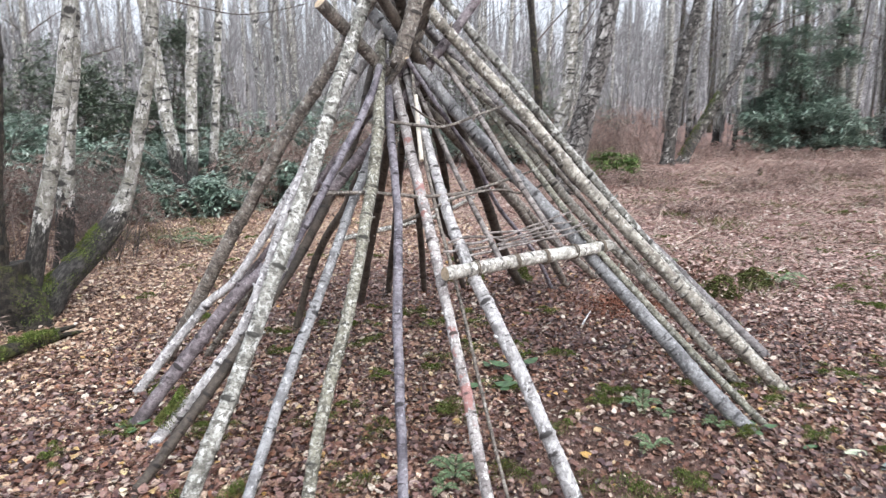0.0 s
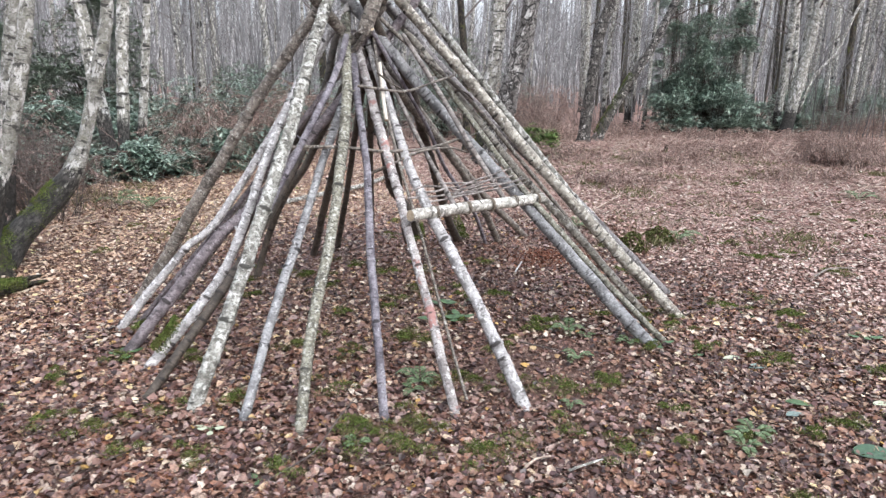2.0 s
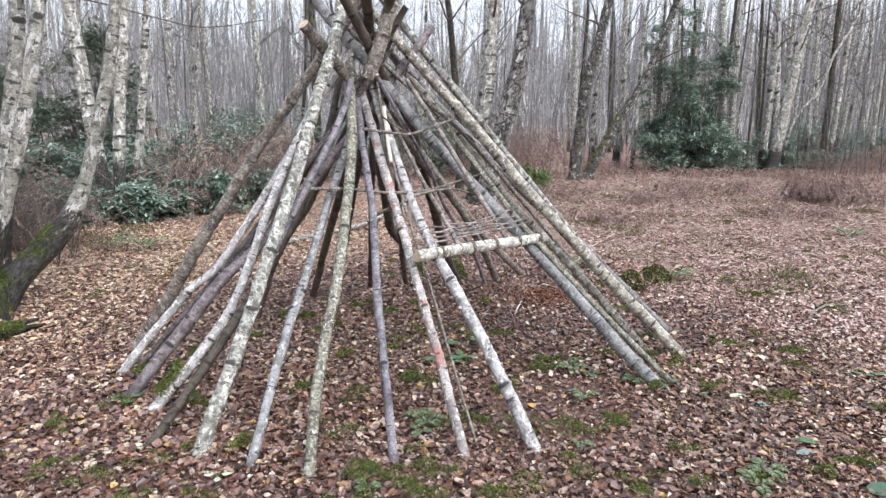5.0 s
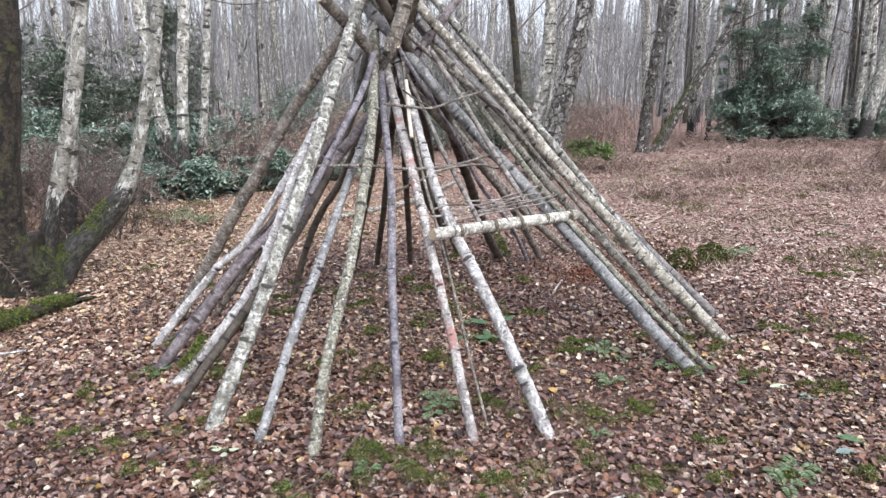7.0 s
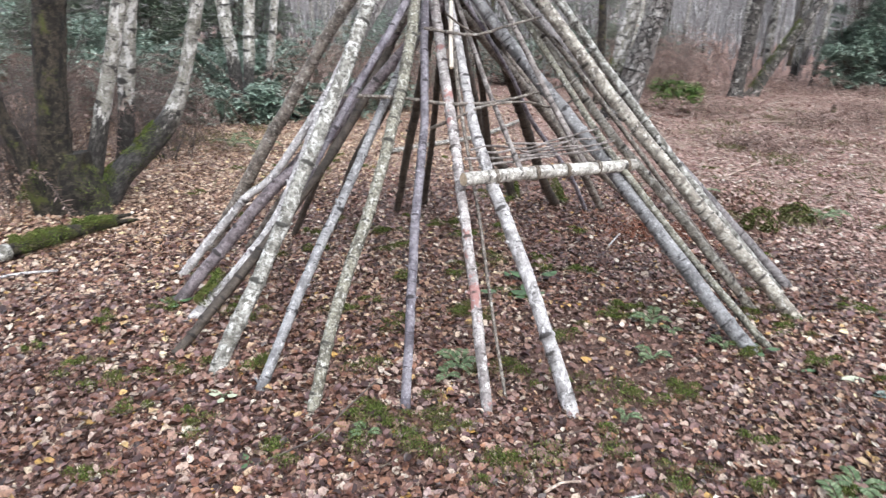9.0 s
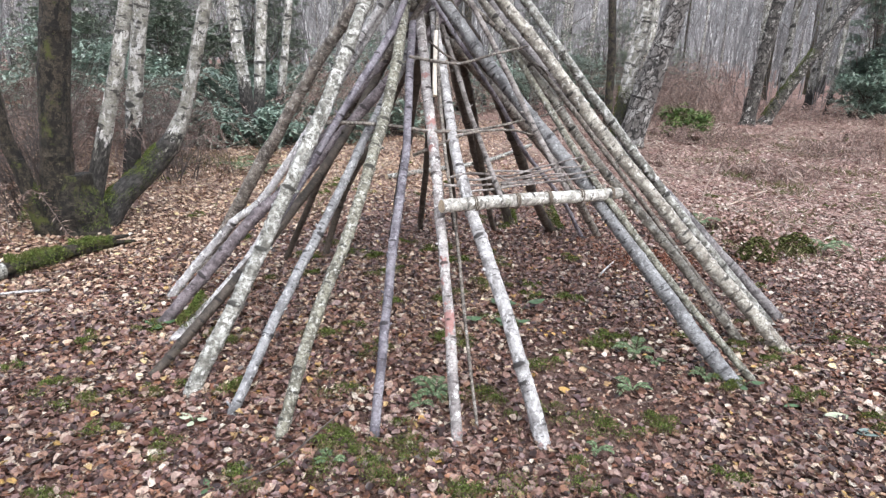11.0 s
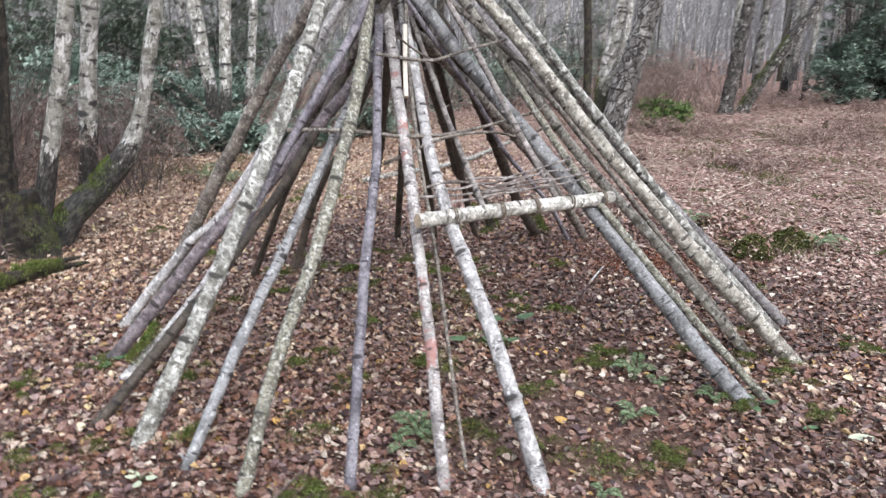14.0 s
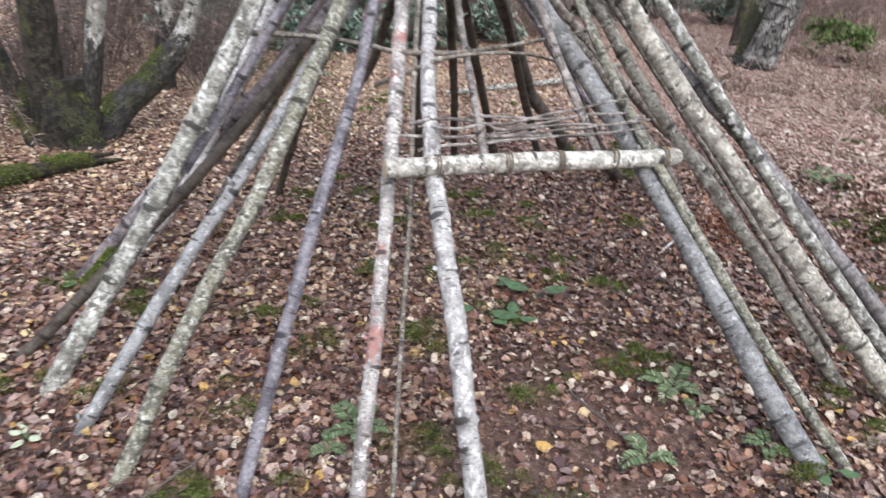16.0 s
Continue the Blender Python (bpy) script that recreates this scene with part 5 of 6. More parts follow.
tree("young_tree", [(2.5, 14.0, 0), (2.44, 14.0, 1.46), (2.24, 14.0, 3.46)], 0.09, 0.07, TREE_DARK, "slim dark young tree", 8.0, 10, 21, 2.6, "young trees")

wood_rng = random.Random(77)
placed = []
while len(placed) < 185:
    x, y = wood_rng.uniform(-34, 44), wood_rng.uniform(17, 52)
    if len(placed) > 120:
        x, y = wood_rng.uniform(16, 40), wood_rng.uniform(22, 44)
    if abs(x) > 6 + 0.95 * y or (3 < x < 16 and y < 23) or any((x - a) ** 2 + (y - b) ** 2 < 1.1 for a, b in placed):
        continue
    placed.append((x, y))
    r = wood_rng.uniform(0.06, 0.15)
    h = wood_rng.uniform(9, 14)
    lx, ly = wood_rng.gauss(0, 0.05), wood_rng.gauss(0, 0.05)
    tree("birch_tree", [(x, y, 0), (x + lx * 2.5 + wood_rng.gauss(0, 0.06), y + ly * 2.5, 2.5), (x + lx * 6, y + ly * 6, 6.0)], r, r * 0.7, TREE_BIRCH if wood_rng.random() < 0.8 else TREE_DARK, "slender bare birch in the wood", h, 9, 1000 + len(placed), 2.8, "birches", 0.3, 4 if y < 30 else 2)


def far_wood():
    rng = random.Random(5)
    s = Stems()
    for _ in range(1150):
        y = rng.uniform(40, 115)
        x = rng.uniform(-0.95 * y - 5, 1.05 * y + 5)
        r, h = rng.uniform(0.06, 0.14), rng.uniform(9, 15)
        lx = rng.gauss(0, 0.07)
        pts = [Vector((x + lx * z + rng.gauss(0, 0.16), y, z)) for z in (GZ - 0.1, h * 0.16, h * 0.33, h * 0.65, h)]
        s.stem(pts, [r, r * 0.9, r * 0.8, r * 0.5, 0.02], 5, caps=False, rng=rng)
    return part("far_trees", s.mesh("far_trees", HAZED_BARK))


def twig_haze():
    """The fine tops of the wood: limbs and twigs of the trees further in."""
    rng = random.Random(15)
    s = Stems()
    for _ in range(19000):
        y = rng.uniform(24, 85)
        x = rng.uniform(-0.75 * y - 4, 1.0 * y + 4)
        z = rng.uniform(2.5, 4 + y * 0.16)
        a, l = rng.uniform(0, 6.28), rng.uniform(0.8, 2.6)
        b = Vector((x, y, z))
        e = b + Vector((math.cos(a) * l * 0.5, math.sin(a) * l * 0.5, l * rng.uniform(0.1, 1.0)))
        r = rng.uniform(0.005, 0.011) * (0.6 + y / 50)
        s.stem([b, (b + e) / 2 + Vector((rng.gauss(0, 0.1), 0, rng.gauss(0.05, 0.06))), e], [r, r * 0.7, r * 0.25], 3, caps=False, rng=rng)
    return part("far_branches", s.mesh("far_branches", HAZED_TWIGS))


tagged(twig_haze(), "haze of bare twigs in the far birch tops", "branches", kind="stuff")


tagged(far_wood(), "distant stand of bare birch trunks, paled for haze", "woodland", kind="stuff")


def saplings():
    rng = random.Random(6)
    s = Stems()
    for _ in range(1250):
        y = rng.uniform(14, 75) if rng.random() < 0.7 else rng.uniform(14, 30)
        x = rng.uniform(-0.9 * y - 4, 1.0 * y + 4)
        if 1.5 < x < 15 and y < 21:
            continue
        h = rng.uniform(2.5, 8)
        r = rng.uniform(0.006, 0.016) * (1 + y / 50)
        lx, ly = rng.gauss(0, 0.13), rng.gauss(0, 0.13)
        pts = [Vector((x + lx * z + rng.gauss(0, 0.05), y + ly * z, z)) for z in (GZ - 0.1, h * 0.3, h * 0.65, h)]
        s.stem(pts, [r, r * 0.8, r * 0.55, r * 0.2], 3, caps=False, rng=rng)
        for _b in range(12):
            z = rng.uniform(0.25, 0.95) * h
            a = rng.uniform(0, 6.28)
            b = Vector((x + lx * z, y + ly * z, z))
            l = rng.uniform(0.5, 1.6)
            e = b + Vector((math.cos(a) * l * 0.6, math.sin(a) * l * 0.6, l * rng.uniform(0.3, 1.0)))
            s.stem([b, (b + e) / 2 + Vector((rng.gauss(0, 0.06), 0, 0.05)), e], [r * 0.45, r * 0.3, r * 0.12], 3, caps=False, rng=rng)
    return part("undergrowth_saplings", s.mesh("undergrowth_saplings", HAZED_TWIGS))


tagged(saplings(), "bare saplings and twigs filling the wood, greyed for haze", "undergrowth", kind="stuff")


def distance():
    """The far edge of the wood: one wide curved sheet with an uneven top, all the way round."""
    rng = random.Random(8)
    n = 2600
    v, f, uv = [], [], []
    for k in range(n + 1):
        a = 2 * math.pi * k / n
        h = 11.0 + 1.0 * math.sin(a * 17) + 16.0 * rng.random() ** 1.4
        for z in (GZ - 0.5, h):
            v.append((135 * math.cos(a), 4 + 135 * math.sin(a), z))
    for k in range(n):
        f.append((2 * k, 2 * k + 2, 2 * k + 3, 2 * k + 1))
        u0, u1 = k * 0.326, (k + 1) * 0.326
        uv += [(u0, 0), (u1, 0), (u1, 10), (u0, 10)]
    me = bpy.data.meshes.new("backdrop")
    me.from_pydata(v, [], f)
    me.uv_layers.new(name="uv").data.foreach_set("uv", np.array(uv, dtype=np.float32).ravel())
    me.materials.append(FAR_WOOD)
    return tagged(new("backdrop", me), "grey far edge of the winter wood", "woodland", kind="structure")


distance()


# ---- evergreen shrubs, bracken ----
def shrub(name, label, category, centre, size, mat, leaves, leaf_size, seed, group="", lumps=14, cone=0.0, lump=1.0):
    """Woody stems under an uneven crown of single leaves gathered in clumps."""
    rng, pr = np.random.default_rng(seed), random.Random(seed)
    cx, cy = centre
    ob = thing(name, label, category, (cx, cy, GZ), group)
    hub = []
    stems = Stems()
    for k in range(lumps):
        a, q = pr.uniform(0, 6.28), math.sqrt(pr.uniform(0.02, 1))
        p = Vector((cx + size[0] * 0.5 * q * math.cos(a), cy + size[1] * 0.5 * q * math.sin(a), GZ + size[2] * (pr.uniform(0.1, 0.85) if k % 3 else pr.uniform(0.08, 0.25)) * (1.05 - 0.35 * q)))
        slim = 1 - cone * min(1.0, (p.z - GZ) / size[2])
        p.x, p.y = cx + (p.x - cx) * slim, cy + (p.y - cy) * slim
        hub.append((p, lump * pr.uniform(0.16, 0.34) * min(size[0], size[2] * 1.3)))
        foot = Vector((cx + pr.uniform(-0.3, 0.3) * size[0] * 0.5, cy + pr.uniform(-0.3, 0.3) * size[1] * 0.5, GZ - 0.05))
        line = spline([foot, (foot + p) / 2 + Vector((pr.uniform(-0.2, 0.2), pr.uniform(-0.2, 0.2), 0.0)), p], 0.25)
        stems.stem(line, [0.022 * (1 - 0.8 * j / len(line)) for j in range(len(line))], 5, caps=False, rng=pr)
    pos, weights = [], np.array([h[1] ** 2 for h in hub])
    which = rng.choice(len(hub), leaves // 6, p=weights / weights.sum())
    d = rng.normal(size=(len(which), 3))
    d /= np.linalg.norm(d, axis=1)[:, None]
    d[:, 2] = np.where(d[:, 2] < -0.3, -d[:, 2], d[:, 2])
    hp = np.array([tuple(h[0]) for h in hub])[which]
    hr = np.array([h[1] for h in hub])[which]
    tips = hp + d * (hr * rng.uniform(0.55, 1.1, len(which)))[:, None]
    tips[:, 2] = np.maximum(tips[:, 2], GZ + 0.04)
    # whorls of leaves round each shoot's tip
    m = 6
    pos = np.repeat(tips, m, 0)
    ang = np.tile(np.arange(m) * 2 * np.pi / m, len(tips)) + np.repeat(rng.uniform(0, 6.28, len(tips)), m)
    lift = rng.uniform(-0.5, 0.55, len(ang))
    c, s_, cl, sl = np.cos(ang), np.sin(ang), np.cos(lift), np.sin(lift)
    fwd = np.stack([c * cl, s_ * cl, sl], -1)
    side = np.stack([-s_, c, np.zeros_like(c)], -1)
    up = np.cross(side, -fwd)
    R = np.stack([side, fwd, up], -1)
    near = cy < 13.0
    v = leaves_at(rng, pos, leaf_size * rng.uniform(0.6, 1.25, len(pos)), 0, BLADE if near else SLIP, R)
    under(part("branchwork", stems.mesh("branchwork", TWIG_BARK), kind="stuff"), ob)
    under(part("leaves", cloud("leaves", v, FOLD_F if near else SLIP_F, mat), kind="stuff"), ob)
    return ob


RH = "evergreen rhododendron with whorled dark leaves"
for k, (x, y, sx, sy, sz, n) in enumerate(((-4.9, 11.6, 1.8, 1.4, 1.25, 6500), (-3.5, 12.4, 1.5, 1.4, 0.85, 4200), (-6.6, 11.8, 2.2, 1.6, 1.6, 6500), (-4.4, 13.4, 2.2, 1.8, 2.0, 6500), (-2.1, 14.5, 2.0, 1.6, 1.7, 5000), (-8.6, 12.5, 2.4, 2.0, 2.0, 5400), (-1.0, 17.5, 2.4, 2.0, 1.8, 4600), (-5.6, 9.6, 1.3, 1.1, 0.8, 3500), (-3.15, 9.9, 1.1, 0.8, 0.62, 2600), (-2.55, 10.5, 1.3, 0.8, 0.7, 2800), (-4.5, 9.5, 1.2, 0.9, 0.75, 3000), (-3.95, 9.6, 0.8, 0.6, 0.5, 1500), (-1.9, 11.6, 1.4, 1.0, 0.8, 2800), (2.5, 17.5, 1.2, 1.0, 2.5, 3000), (0.9, 18.6, 1.8, 1.2, 1.5, 3000))):
    shrub("rhododendron", RH, "shrub", (x, y), (sx, sy, sz), RHODO, int(n * 1.5), 0.10, 200 + k, "rhododendrons", 20)
for k, (x, y, sx, sy, sz, n) in enumerate(((11.5, 21.2, 2.3, 2.0, 7.6, 12500), (12.9, 21.6, 2.4, 2.0, 6.6, 11500), (14.9, 24.6, 2.6, 2.0, 5.0, 7500), (12.3, 19.6, 1.9, 1.4, 1.9, 4200), (10.6, 20.0, 1.7, 1.3, 1.6, 3600), (13.7, 20.2, 1.2, 1.2, 1.5, 2600), (16.9, 22.8, 2.0, 1.8, 1.7, 2800), (19.5, 24.5, 2.6, 2.0, 2.0, 3600), (21.5, 23.5, 2.4, 1.6, 1.3, 2600), (24.5, 26.0, 3.0, 2.0, 2.0, 3400), (17.6, 21.4, 1.8, 1.2, 0.8, 1800), (15.6, 20.6, 1.6, 1.2, 0.9, 1800), (19.8, 22.0, 2.0, 1.2, 0.8, 1800), (23.0, 29.0, 3.4, 2.0, 2.4, 3400), (28.0, 31.0, 3.4, 2.0, 2.2, 3000))):
    shrub("rhododendron", "tall dense evergreen rhododendron at the clearing's edge", "shrub", (x, y), (sx, sy, sz), RHODO, int(n * 1.1), 0.15, 230 + k, "rhododendrons", 58, 0.38, 0.62)
for k, (x, y, sx, sy, sz, n) in enumerate(((-8.5, 15.5, 3.0, 2.4, 3.8, 16000), (-6.0, 16.0, 2.6, 2.0, 4.2, 18000), (-7.2, 14.2, 2.4, 1.8, 3.4, 11000), (-9.8, 14.0, 2.4, 1.8, 3.0, 9000), (-11.0, 16.5, 3.0, 2.6, 3.4, 10000), (-13.5, 15.0, 3.2, 2.6, 2.8, 8000), (1.2, 22.0, 3.0, 2.0, 3.4, 9000), (3.6, 23.5, 2.6, 2.0, 3.8, 9000), (6.5, 27.0, 3.4, 2.0, 2.8, 6500), (-3.2, 21.0, 3.0, 2.0, 2.6, 7000))):
    shrub("holly_bush", "dark evergreen holly thicket between birches", "shrub", (x, y), (sx, sy, sz), HOLLY, n, 0.12, 260 + k, "holly thickets", 44, 0.4, 0.8)
shrub("ivy_clump", "bright green ivy clump by a leaning birch", "plant", (4.05, 13.6), (1.3, 1.0, 0.6), BRIGHT_GREEN, 2400, 0.10, 290, "", 12)


def bracken_patch(label, centre, size, stems, seed, mat=BRACKEN):
    """Collapsed dead bracken: arching stalks with pinnate brown fronds."""
    rng = np.random.default_rng(seed)
    pr = random.Random(seed)
    ob = thing("bracken_patch", label, "bracken", (centre[0], centre[1], GZ), "bracken patches")
    st, pos, ori = Stems(), [], []
    for _ in range(stems):
        a, q = pr.uniform(0, 6.28), math.sqrt(pr.random())
        p = Vector((centre[0] + 0.5 * size[0] * q * math.cos(a), centre[1] + 0.5 * size[1] * q * math.sin(a), GZ))
        b = pr.uniform(0, 6.28)
        l = pr.uniform(0.5, 1.1) * size[2]
        pts = [p, p + Vector((math.cos(b) * 0.2 * l, math.sin(b) * 0.2 * l, 0.7 * l)), p + Vector((math.cos(b) * 0.6 * l, math.sin(b) * 0.6 * l, pr.uniform(0.6, 1.0) * l)), p + Vector((math.cos(b) * 1.1 * l, math.sin(b) * 1.1 * l, pr.uniform(0.1, 0.6) * l))]
        line = spline(pts, 0.12)
        st.stem(line, [0.004] * len(line), 3, caps=False, rng=pr)
        for k in range(2, len(line)):
            for s in (-1, 1):
                for e in range(6):
                    pos.append(tuple(line[k - 1].lerp(line[k], e / 6)))
                    ori.append((b + s * pr.uniform(0.6, 1.5), pr.uniform(-0.7, 0.4)))
    pos, ori = np.array(pos), np.array(ori)
    c, s_, cl, sl = np.cos(ori[:, 0]), np.sin(ori[:, 0]), np.cos(ori[:, 1]), np.sin(ori[:, 1])
    fwd = np.stack([c * cl, s_ * cl, sl], -1)
    side = np.stack([-s_, c, np.zeros_like(c)], -1)
    R = np.stack([side, fwd, np.cross(side, -fwd)], -1)
    v = leaves_at(rng, pos, rng.uniform(0.02, 0.075, len(pos)), 0, SLIP * np.array([0.5, 1, 1]), R)
    under(part("stalkwork", st.mesh("stalkwork", BRACKEN_STALK), kind="stuff"), ob)
    under(part("fronds", cloud("fronds", v, SLIP_F, mat), kind="stuff"), ob)


BRK = "collapsed brown dead bracken under the birches"
for k, (x, y, sx, sy, sz, n) in enumerate(((-3.9, 5.9, 0.9, 0.7, 1.0, 14), (-2.5, 11.4, 1.7, 0.9, 1.15, 90), (-1.6, 13.0, 1.8, 1.2, 1.5, 90), (-5.9, 10.4, 1.4, 1.0, 0.9, 50), (-3.0, 12.9, 2.0, 1.4, 1.0, 90), (-4.5, 7.3, 1.3, 1.3, 1.1, 30), (-5.6, 8.6, 2.2, 1.6, 1.2, 50), (-5.3, 6.3, 1.2, 1.2, 1.0, 20), (-3.5, 7.4, 1.2, 0.7, 0.8, 22), (9.9, 11.5, 1.7, 1.1, 0.62, 150), (21.0, 20.6, 3.4, 1.8, 1.0, 110), (23.5, 23.0, 3.6, 2.0, 1.2, 110), (18.6, 19.6, 2.6, 1.4, 0.8, 90), (5.2, 19.5, 3.2, 1.8, 1.5, 110), (3.3, 18.0, 2.0, 1.8, 1.3, 44), (8.3, 18.4, 2.4, 1.2, 0.6, 70), (16.5, 18.8, 3.0, 1.6, 0.5, 80), (-1.2, 20.5, 3.0, 2.0, 1.4, 80), (-2.9, 10.4, 1.6, 0.7, 0.5, 50), (-4.8, 9.4, 1.4, 1.0, 0.8, 50), (4.2, 12.6, 2.2, 1.2, 0.35, 80), (6.2, 11.4, 2.4, 1.4, 0.3, 80), (8.2, 13.2, 2.6, 1.2, 0.35, 80), (4.0, 9.0, 1.6, 1.0, 0.22, 60), (10.3, 11.0, 2.4, 1.6, 0.4, 90), (7.6, 9.4, 1.8, 1.2, 0.22, 60), (10.8, 17.6, 3.2, 1.0, 0.35, 80), (13.6, 17.4, 3.0, 1.2, 0.35, 80), (2.2, 9.6, 1.2, 0.8, 0.2, 40), (-3.45, 4.3, 0.6, 0.3, 0.8, 3), (3.8, 15.6, 2.0, 1.4, 1.3, 36), (5.0, 16.9, 2.4, 1.4, 1.5, 50))):
    bracken_patch(BRK, (x, y), (sx, sy, sz), n, 300 + k, DULL_BRACKEN if x < -2.7 and y < 9.5 else BRACKEN)


# ---- leaf litter ----
def litter(name, areas, mat, seed):
    rng = np.random.default_rng(seed)
    xy, size = [], []
    for n, x0, x1, y0, y1, lo, hi in areas:
        xy.append(np.stack([rng.uniform(x0, x1, n), rng.uniform(y0, y1, n)], -1))
        size.append(rng.uniform(lo, hi, n))
    xy, size = np.concatenate(xy), np.concatenate(size)
    # the edge between the two kinds of litter wanders
    edge = 6.6 + 0.5 * np.sin(xy[:, 0] * 1.3) + rng.normal(0, 0.5, len(xy)) + np.clip(xy[:, 0] - 1.8, 0, 2) * -2.3 - np.clip(-1.0 - xy[:, 0], 0, 1.6) * 1.9
    keep = xy[:, 1] < edge if mat is LEAF_LITTER else xy[:, 1] >= edge
    west = xy[:, 0] < 0.2 + rng.normal(0, 0.8, len(xy))
    if mat is TAN_LITTER:
        # single lighter leaves also lie among the dark ones
        single = ((xy[:, 0] < 0.4) & (xy[:, 1] > 2.3)) | ((xy[:, 0] > 1.2) & (xy[:, 1] < 3.4))
        keep = (keep & west) | (single & (xy[:, 1] < 4.6) & (rng.random(len(xy)) < 0.34))
    if mat is BRIGHTENED_LITTER:
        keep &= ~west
    # thin places where the dark soil shows through
    bare = np.exp(-((xy[:, 0] - 0.92) ** 2 + (xy[:, 1] - 2.95) ** 2) / 0.35) + 0.8 * np.exp(-((xy[:, 0] - 0.78) ** 2 + (xy[:, 1] - 2.4) ** 2) / 0.22) + np.clip(np.sin(2.9 * xy[:, 0] + 1.7 * np.sin(1.9 * xy[:, 1])) * np.sin(2.3 * xy[:, 1] + 1.3 * np.sin(2.1 * xy[:, 0])) - 0.45, 0, 1) * 0.7
    keep &= rng.random(len(xy)) > 0.72 * np.clip(bare, 0, 1)
    xy, size = xy[keep], size[keep]
    pos = np.concatenate([xy, (ground_height(xy[:, 0], xy[:, 1]) + rng.uniform(0.002, 0.020, len(xy)))[:, None]], 1)
    whole = mat is not BRIGHTENED_LITTER
    return cloud(name, leaves_at(rng, pos, size, 24, FOLD if whole else KITE, crumple=0.06), FOLD_F if whole else SLIP_F, mat)


NEAR_AREAS = ((215000, -4.8, 5.6, 0.6, 7.6, 0.018, 0.045), (42000, -11, 12, -8, 8, 0.035, 0.06), (24000, -5.5, 6.5, -3.0, 1.0, 0.018, 0.046))
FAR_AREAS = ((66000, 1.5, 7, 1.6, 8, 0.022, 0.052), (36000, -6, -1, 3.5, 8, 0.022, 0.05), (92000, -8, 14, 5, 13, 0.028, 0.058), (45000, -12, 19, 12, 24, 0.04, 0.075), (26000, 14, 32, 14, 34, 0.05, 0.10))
tagged(part("leaf_litter", litter("leaf_litter", NEAR_AREAS, LEAF_LITTER, 1)), "damp brown and russet fallen birch leaves covering the soil", "leaf litter", kind="stuff")
WEST_AREAS = ((15000, -4.0, 0.4, 2.2, 4.6, 0.018, 0.044), (17000, 1.2, 4.2, 0.8, 3.4, 0.018, 0.042), (26000, -22, -8, 6, 20, 0.04, 0.075), (54000, -6, 1, 3.2, 9, 0.018, 0.048), (40000, -9, 1, 8, 15, 0.028, 0.055))
tagged(part("tan_litter", litter("tan_litter", WEST_AREAS, TAN_LITTER, 6)), "light tan fallen leaves in front of the evergreen shrubs", "leaf litter", kind="stuff")
# the clearing's brighter light is partly carried by this paler leaf colour
tagged(part("dry_litter", litter("dry_litter", FAR_AREAS, BRIGHTENED_LITTER, 4)), "pinkish brown leaves and bracken scraps, coloured lighter to brighten the clearing", "leaf litter", kind="stuff")


def crumbs():
    """Bits of broken leaf that fill the gaps between the whole ones."""
    rng = np.random.default_rng(12)
    n = 90000
    x, y = rng.uniform(-3.2, 3.6, n), 1.1 + 4.4 * rng.random(n) ** 1.3
    pos = np.stack([x, y, ground_height(x, y) + rng.uniform(0.006, 0.022, n)], -1)
    return cloud("leaf_crumbs", leaves_at(rng, pos, rng.uniform(0.006, 0.02, n), 55, KITE, crumple=0.12), SLIP_F, CRUMBS)


tagged(part("leaf_crumbs", crumbs()), "small broken bits of brown leaf between the whole leaves", "leaf crumbs", kind="stuff")


def scraps():
    """Broken bracken: thin scraps lying criss-cross over the clearing."""
    rng = np.random.default_rng(21)
    n = 36000
    x, y = rng.uniform(1.2, 16, n), rng.uniform(4.6, 20, n)
    keep = (y > 6.2 + 0.5 * np.sin(x * 1.7) + rng.normal(0, 0.6, n)) | (x > 3.4 + rng.normal(0, 0.4, n))
    x, y = x[keep], y[keep]
    pos = np.stack([x, y, ground_height(x, y) + rng.uniform(0.012, 0.04, len(x))], -1)
    return cloud("bracken_scraps", leaves_at(rng, pos, rng.uniform(0.05, 0.2, len(x)), 24, SLIP * np.array([0.22, 1, 0.6])), SLIP_F, DRY_SCRAPS)


tagged(part("bracken_scraps", scraps()), "pinkish brown scraps of dead bracken over the clearing", "dead bracken", kind="stuff")


def pale_chips():
    """Bleached leaves and bits of birch bark that catch the light."""
    rng = np.random.default_rng(33)
    n = 6500
    x, y = rng.uniform(-5, 14, n), 3.0 + 13 * rng.random(n) ** 1.2
    pos = np.stack([x, y, ground_height(x, y) + rng.uniform(0.022, 0.035, n)], -1)
    return cloud("pale_chips", leaves_at(rng, pos, rng.uniform(0.015, 0.042, n), 30, FOLD, crumple=0.08), FOLD_F, PALE_CHIPS)


tagged(part("pale_chips", pale_chips()), "bleached leaves and bark chips over the litter", "leaf litter", kind="stuff")


def grass():
    rng = np.random.default_rng(23)
    out = []
    for _ in range(60):
        cx, cy = (rng.uniform(2.6, 11), rng.uniform(4.8, 14)) if rng.random() < 0.92 else (rng.uniform(-4, -1.5), rng.uniform(5.5, 9))
        m = int(rng.uniform(100, 420))
        r = rng.uniform(0.08, 0.38)
        x, y = cx + rng.normal(0, r, m), cy + rng.normal(0, r, m)
        out.append(np.stack([x, y, ground_height(x, y) + 0.012], -1))
    pos = np.concatenate(out)
    return cloud("grass", leaves_at(rng, pos, rng.uniform(0.04, 0.12, len(pos)), 70, SLIP * np.array([0.14, 1, 1])), SLIP_F, GRASS)


tagged(part("grass", grass()), "thin yellowish green grass tufts in the clearing", "grass", kind="stuff")


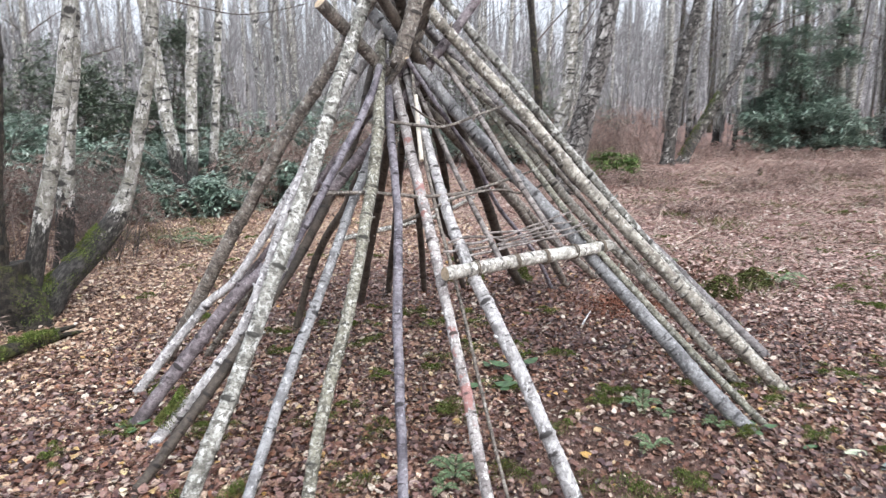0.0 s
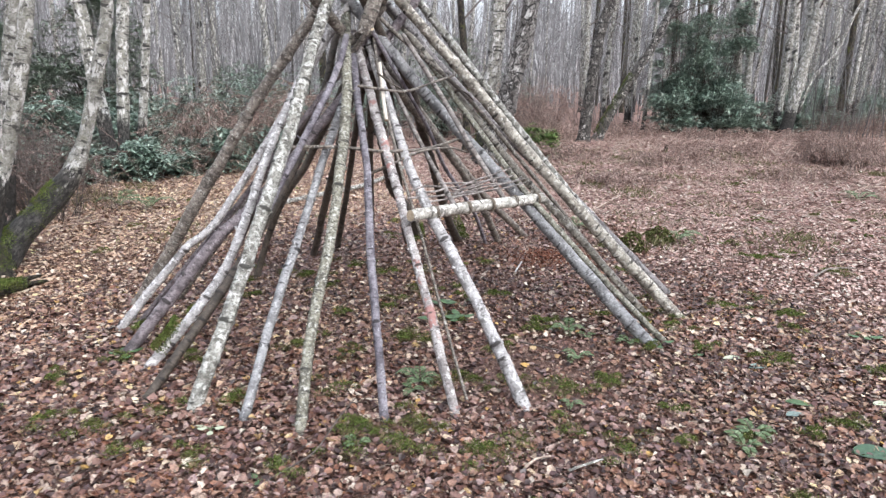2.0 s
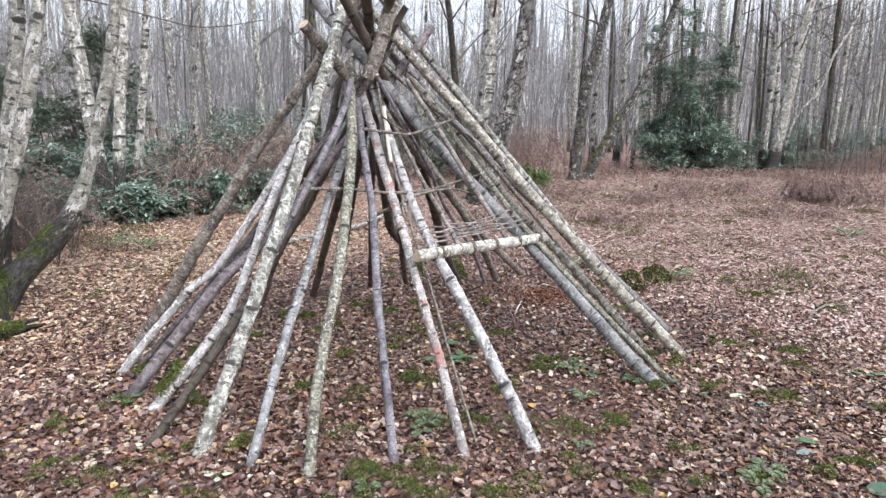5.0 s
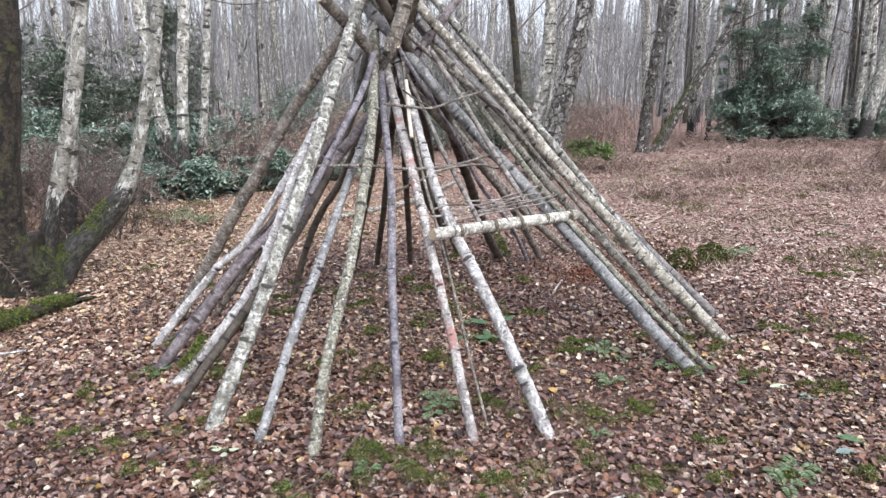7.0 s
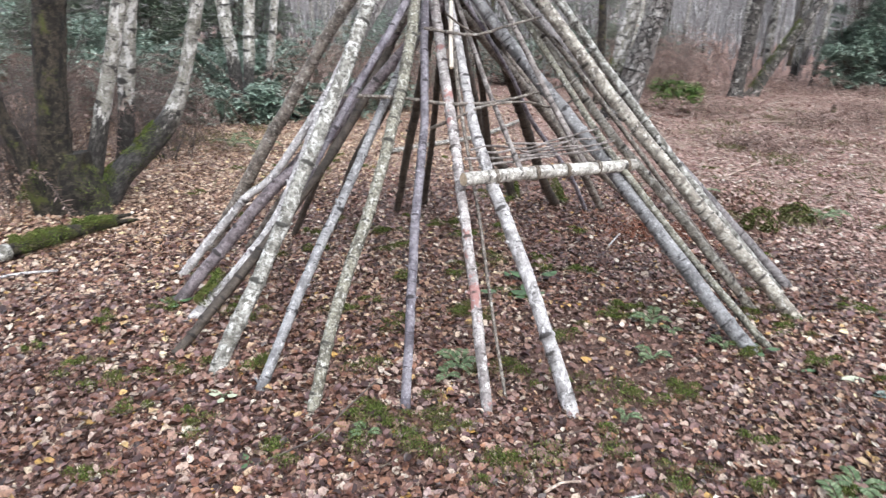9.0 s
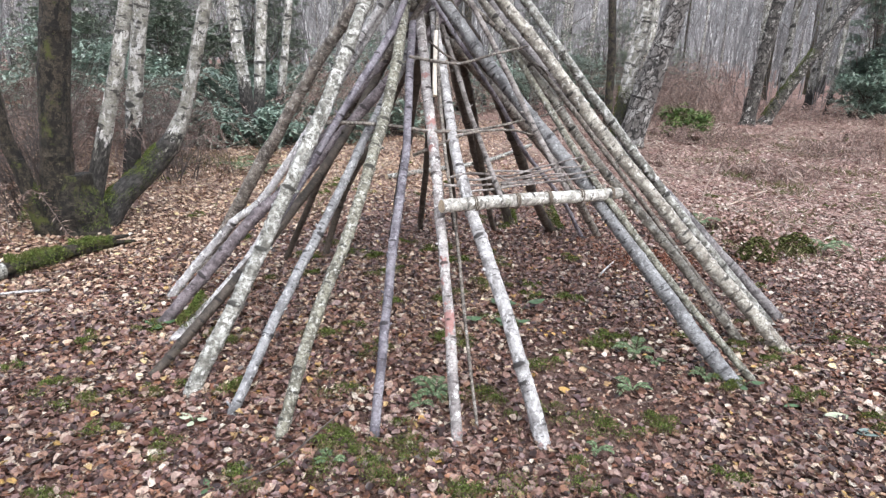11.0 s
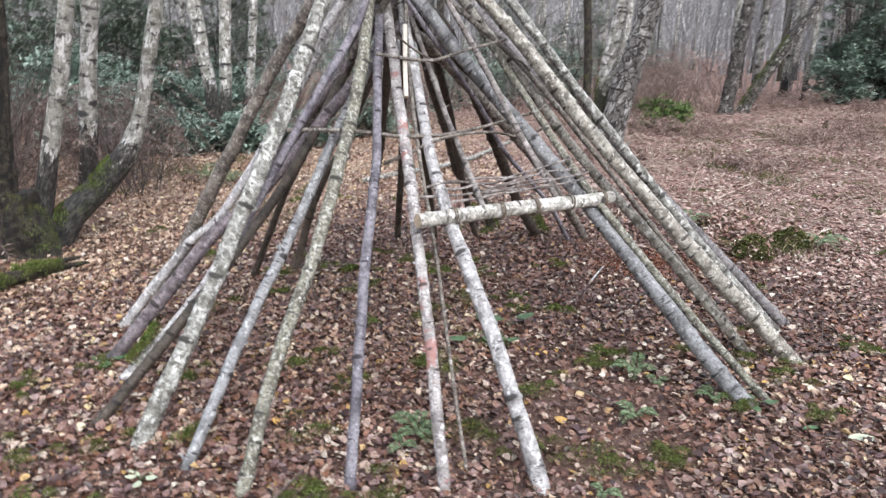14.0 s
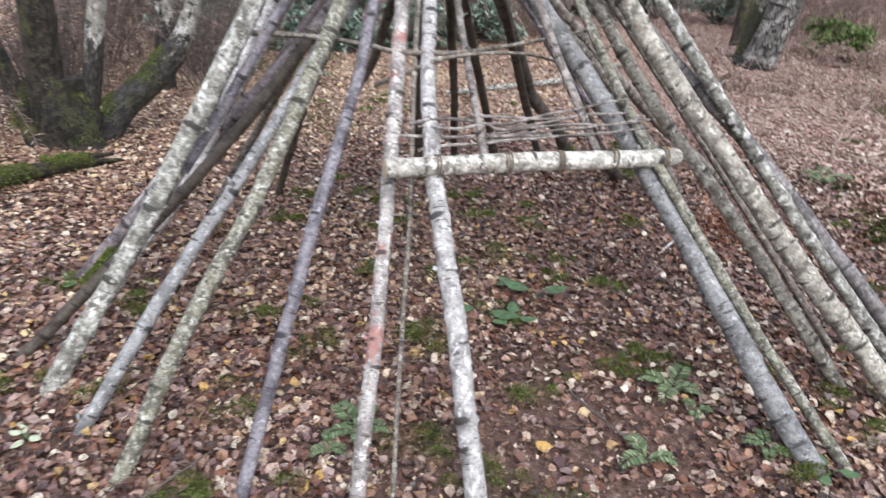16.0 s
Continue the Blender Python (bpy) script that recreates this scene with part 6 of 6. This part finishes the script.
MOSS_SPOTS = ((0.07, 3.11, 1.0), (-0.55, 3.02, 1.2), (0.71, 1.96, 1.2), (1.09, 2.42, 1.1), (0.37, 1.86, 1.5), (-0.36, 2.46, 1.1), (-0.33, 1.84, 1.0), (0.0, 1.92, 1.3), (-0.54, 1.77, 1.0), (2.11, 2.53, 1.0), (3.88, 4.12, 1.4), (2.35, 3.38, 1.0), (-0.28, 3.61, 1.0), (0.02, 2.06, 1.0), (-0.25, 2.07, 0.9), (0.64, 2.96, 1.1), (0.36, 2.58, 1.4), (-0.45, 4.17, 1.1), (-0.93, 1.94, 0.9), (-1.23, 3.74, 1.0), (0.18, 3.12, 1.3), (0.21, 3.93, 1.2), (0.58, 2.44, 1.0), (0.86, 3.85, 0.9), (0.08, 2.2, 1.0), (-0.99, 3.99, 0.9), (-1.13, 2.33, 0.9), (-1.34, 2.18, 0.9), (0.2, 1.8, 1.2), (0.9, 1.75, 1.0))


def moss_patches():
    rng = np.random.default_rng(2)
    spots = list(MOSS_SPOTS)
    for n, x0, x1, y0, y1 in ((46, -2.0, 2.6, 1.4, 4.8), (18, 1.0, 3.4, 1.2, 3.4), (34, -4.0, 6.0, 4.5, 9.0), (22, 2.2, 6.5, 2.4, 8.5)):
        spots += [(rng.uniform(x0, x1), rng.uniform(y0, y1), rng.uniform(0.5, 1.1)) for _ in range(n)]
    out, size = [], []
    for x, y, big in spots:
        # each cushion is several low humps run together, thin towards its rim
        for _h in range(int(rng.uniform(4, 8))):
            m = int(rng.uniform(150, 360) * big)
            r = rng.uniform(0.022, 0.045) * big
            hx, hy = x + rng.normal(0, 0.065 * big), y + rng.normal(0, 0.05 * big)
            p = np.stack([hx + rng.normal(0, r * 0.8, m), hy + rng.normal(0, r * 0.65, m)], -1)
            d = np.hypot(p[:, 0] - hx, p[:, 1] - hy) / r
            z = ground_height(p[:, 0], p[:, 1]) + 0.014 + rng.uniform(0.012, 0.032) * np.exp(-d * d * 0.5)
            out.append(np.concatenate([p, z[:, None]], 1))
            size.append(rng.uniform(0.005, 0.013, m))
    pos = np.concatenate(out)
    return cloud("moss", leaves_at(rng, pos, np.concatenate(size), 85, SLIP * np.array([0.8, 1, 1])), SLIP_F, MOSS)


tagged(part("moss", moss_patches()), "cushions of green moss among the fallen leaves", "moss", kind="stuff")


def straw():
    """Flattened bracken stalks over the clearing behind and beside the shelter."""
    rng = random.Random(31)
    s = Stems()
    for _ in range(5200):
        x, y = rng.uniform(1.5, 17), rng.uniform(5.5, 20)
        if rng.random() < 0.25:
            x, y = rng.uniform(-7, 3), rng.uniform(6.2, 15)
        if x < 2.6 and 2 < y < 6:
            continue
        a, l = rng.uniform(0, 6.28), rng.uniform(0.12, 0.55)
        z = float(ground_height(x, y))
        p = Vector((x, y, z + 0.01))
        d = Vector((math.cos(a), math.sin(a), 0))
        lift = rng.uniform(0.0, 0.10) if rng.random() < 0.85 else rng.uniform(0.1, 0.35)
        s.stem([p - d * l / 2, p + Vector((0, 0, lift * 0.7)), p + d * l / 2 + Vector((0, 0, lift))], [0.003, 0.004, 0.002], 3, caps=False, rng=rng)
    return s.mesh("dead_stalks", STRAW)


tagged(part("dead_stalks", straw()), "pale flattened dead bracken stalks on the clearing", "dead stalks", kind="stuff")


def twig_litter():
    rng = random.Random(47)
    s = Stems()
    for _ in range(2600):
        x, y = rng.uniform(-4.5, 5), rng.uniform(0.9, 8)
        a, l = rng.uniform(0, 6.28), rng.uniform(0.03, 0.16) if rng.random() < 0.85 else rng.uniform(0.15, 0.4)
        p = Vector((x, y, float(ground_height(x, y)) + rng.uniform(0.015, 0.03)))
        d = Vector((math.cos(a), math.sin(a), rng.uniform(-0.1, 0.15)))
        w = Vector((-d.y, d.x, 0)) * rng.uniform(-0.12, 0.12) * l
        r = rng.uniform(0.0008, 0.0022)
        s.stem([p - d * l / 2, p + w, p + d * l / 2], [r, r, r * 0.6], 3, caps=False, rng=rng)
    return s.mesh("twig_litter", TWIG_BARK)


tagged(part("twig_litter", twig_litter()), "thin dark broken twigs strewn over the leaves", "twigs", kind="stuff")


def leaf_meshes():
    rng = np.random.default_rng(9)
    out = []
    for k in range(6):
        v = LEAF * np.array([rng.uniform(0.8, 1.25), 1, rng.uniform(0.6, 2.4)]) * rng.uniform(0.034, 0.05) + rng.normal(0, 0.003, LEAF.shape)
        me = bpy.data.meshes.new("leaf")
        me.from_pydata(v.tolist(), [], LEAF_F)
        me.materials.append(ONE_LEAF)
        out.append(me)
    return out


leaf_kinds = leaf_meshes()
leaf_rng = random.Random(19)
for k in range(300):
    x, y = leaf_rng.uniform(-1.9, 2.3), leaf_rng.uniform(1.45, 3.3)
    ob = new("leaf", leaf_kinds[k % 6])
    ob.parent = ground
    ob.matrix_basis = pose(x, y, float(ground_height(x, y)) + leaf_rng.uniform(0.018, 0.028), leaf_rng.uniform(-22, 22), leaf_rng.uniform(-22, 22), leaf_rng.uniform(0, 360))
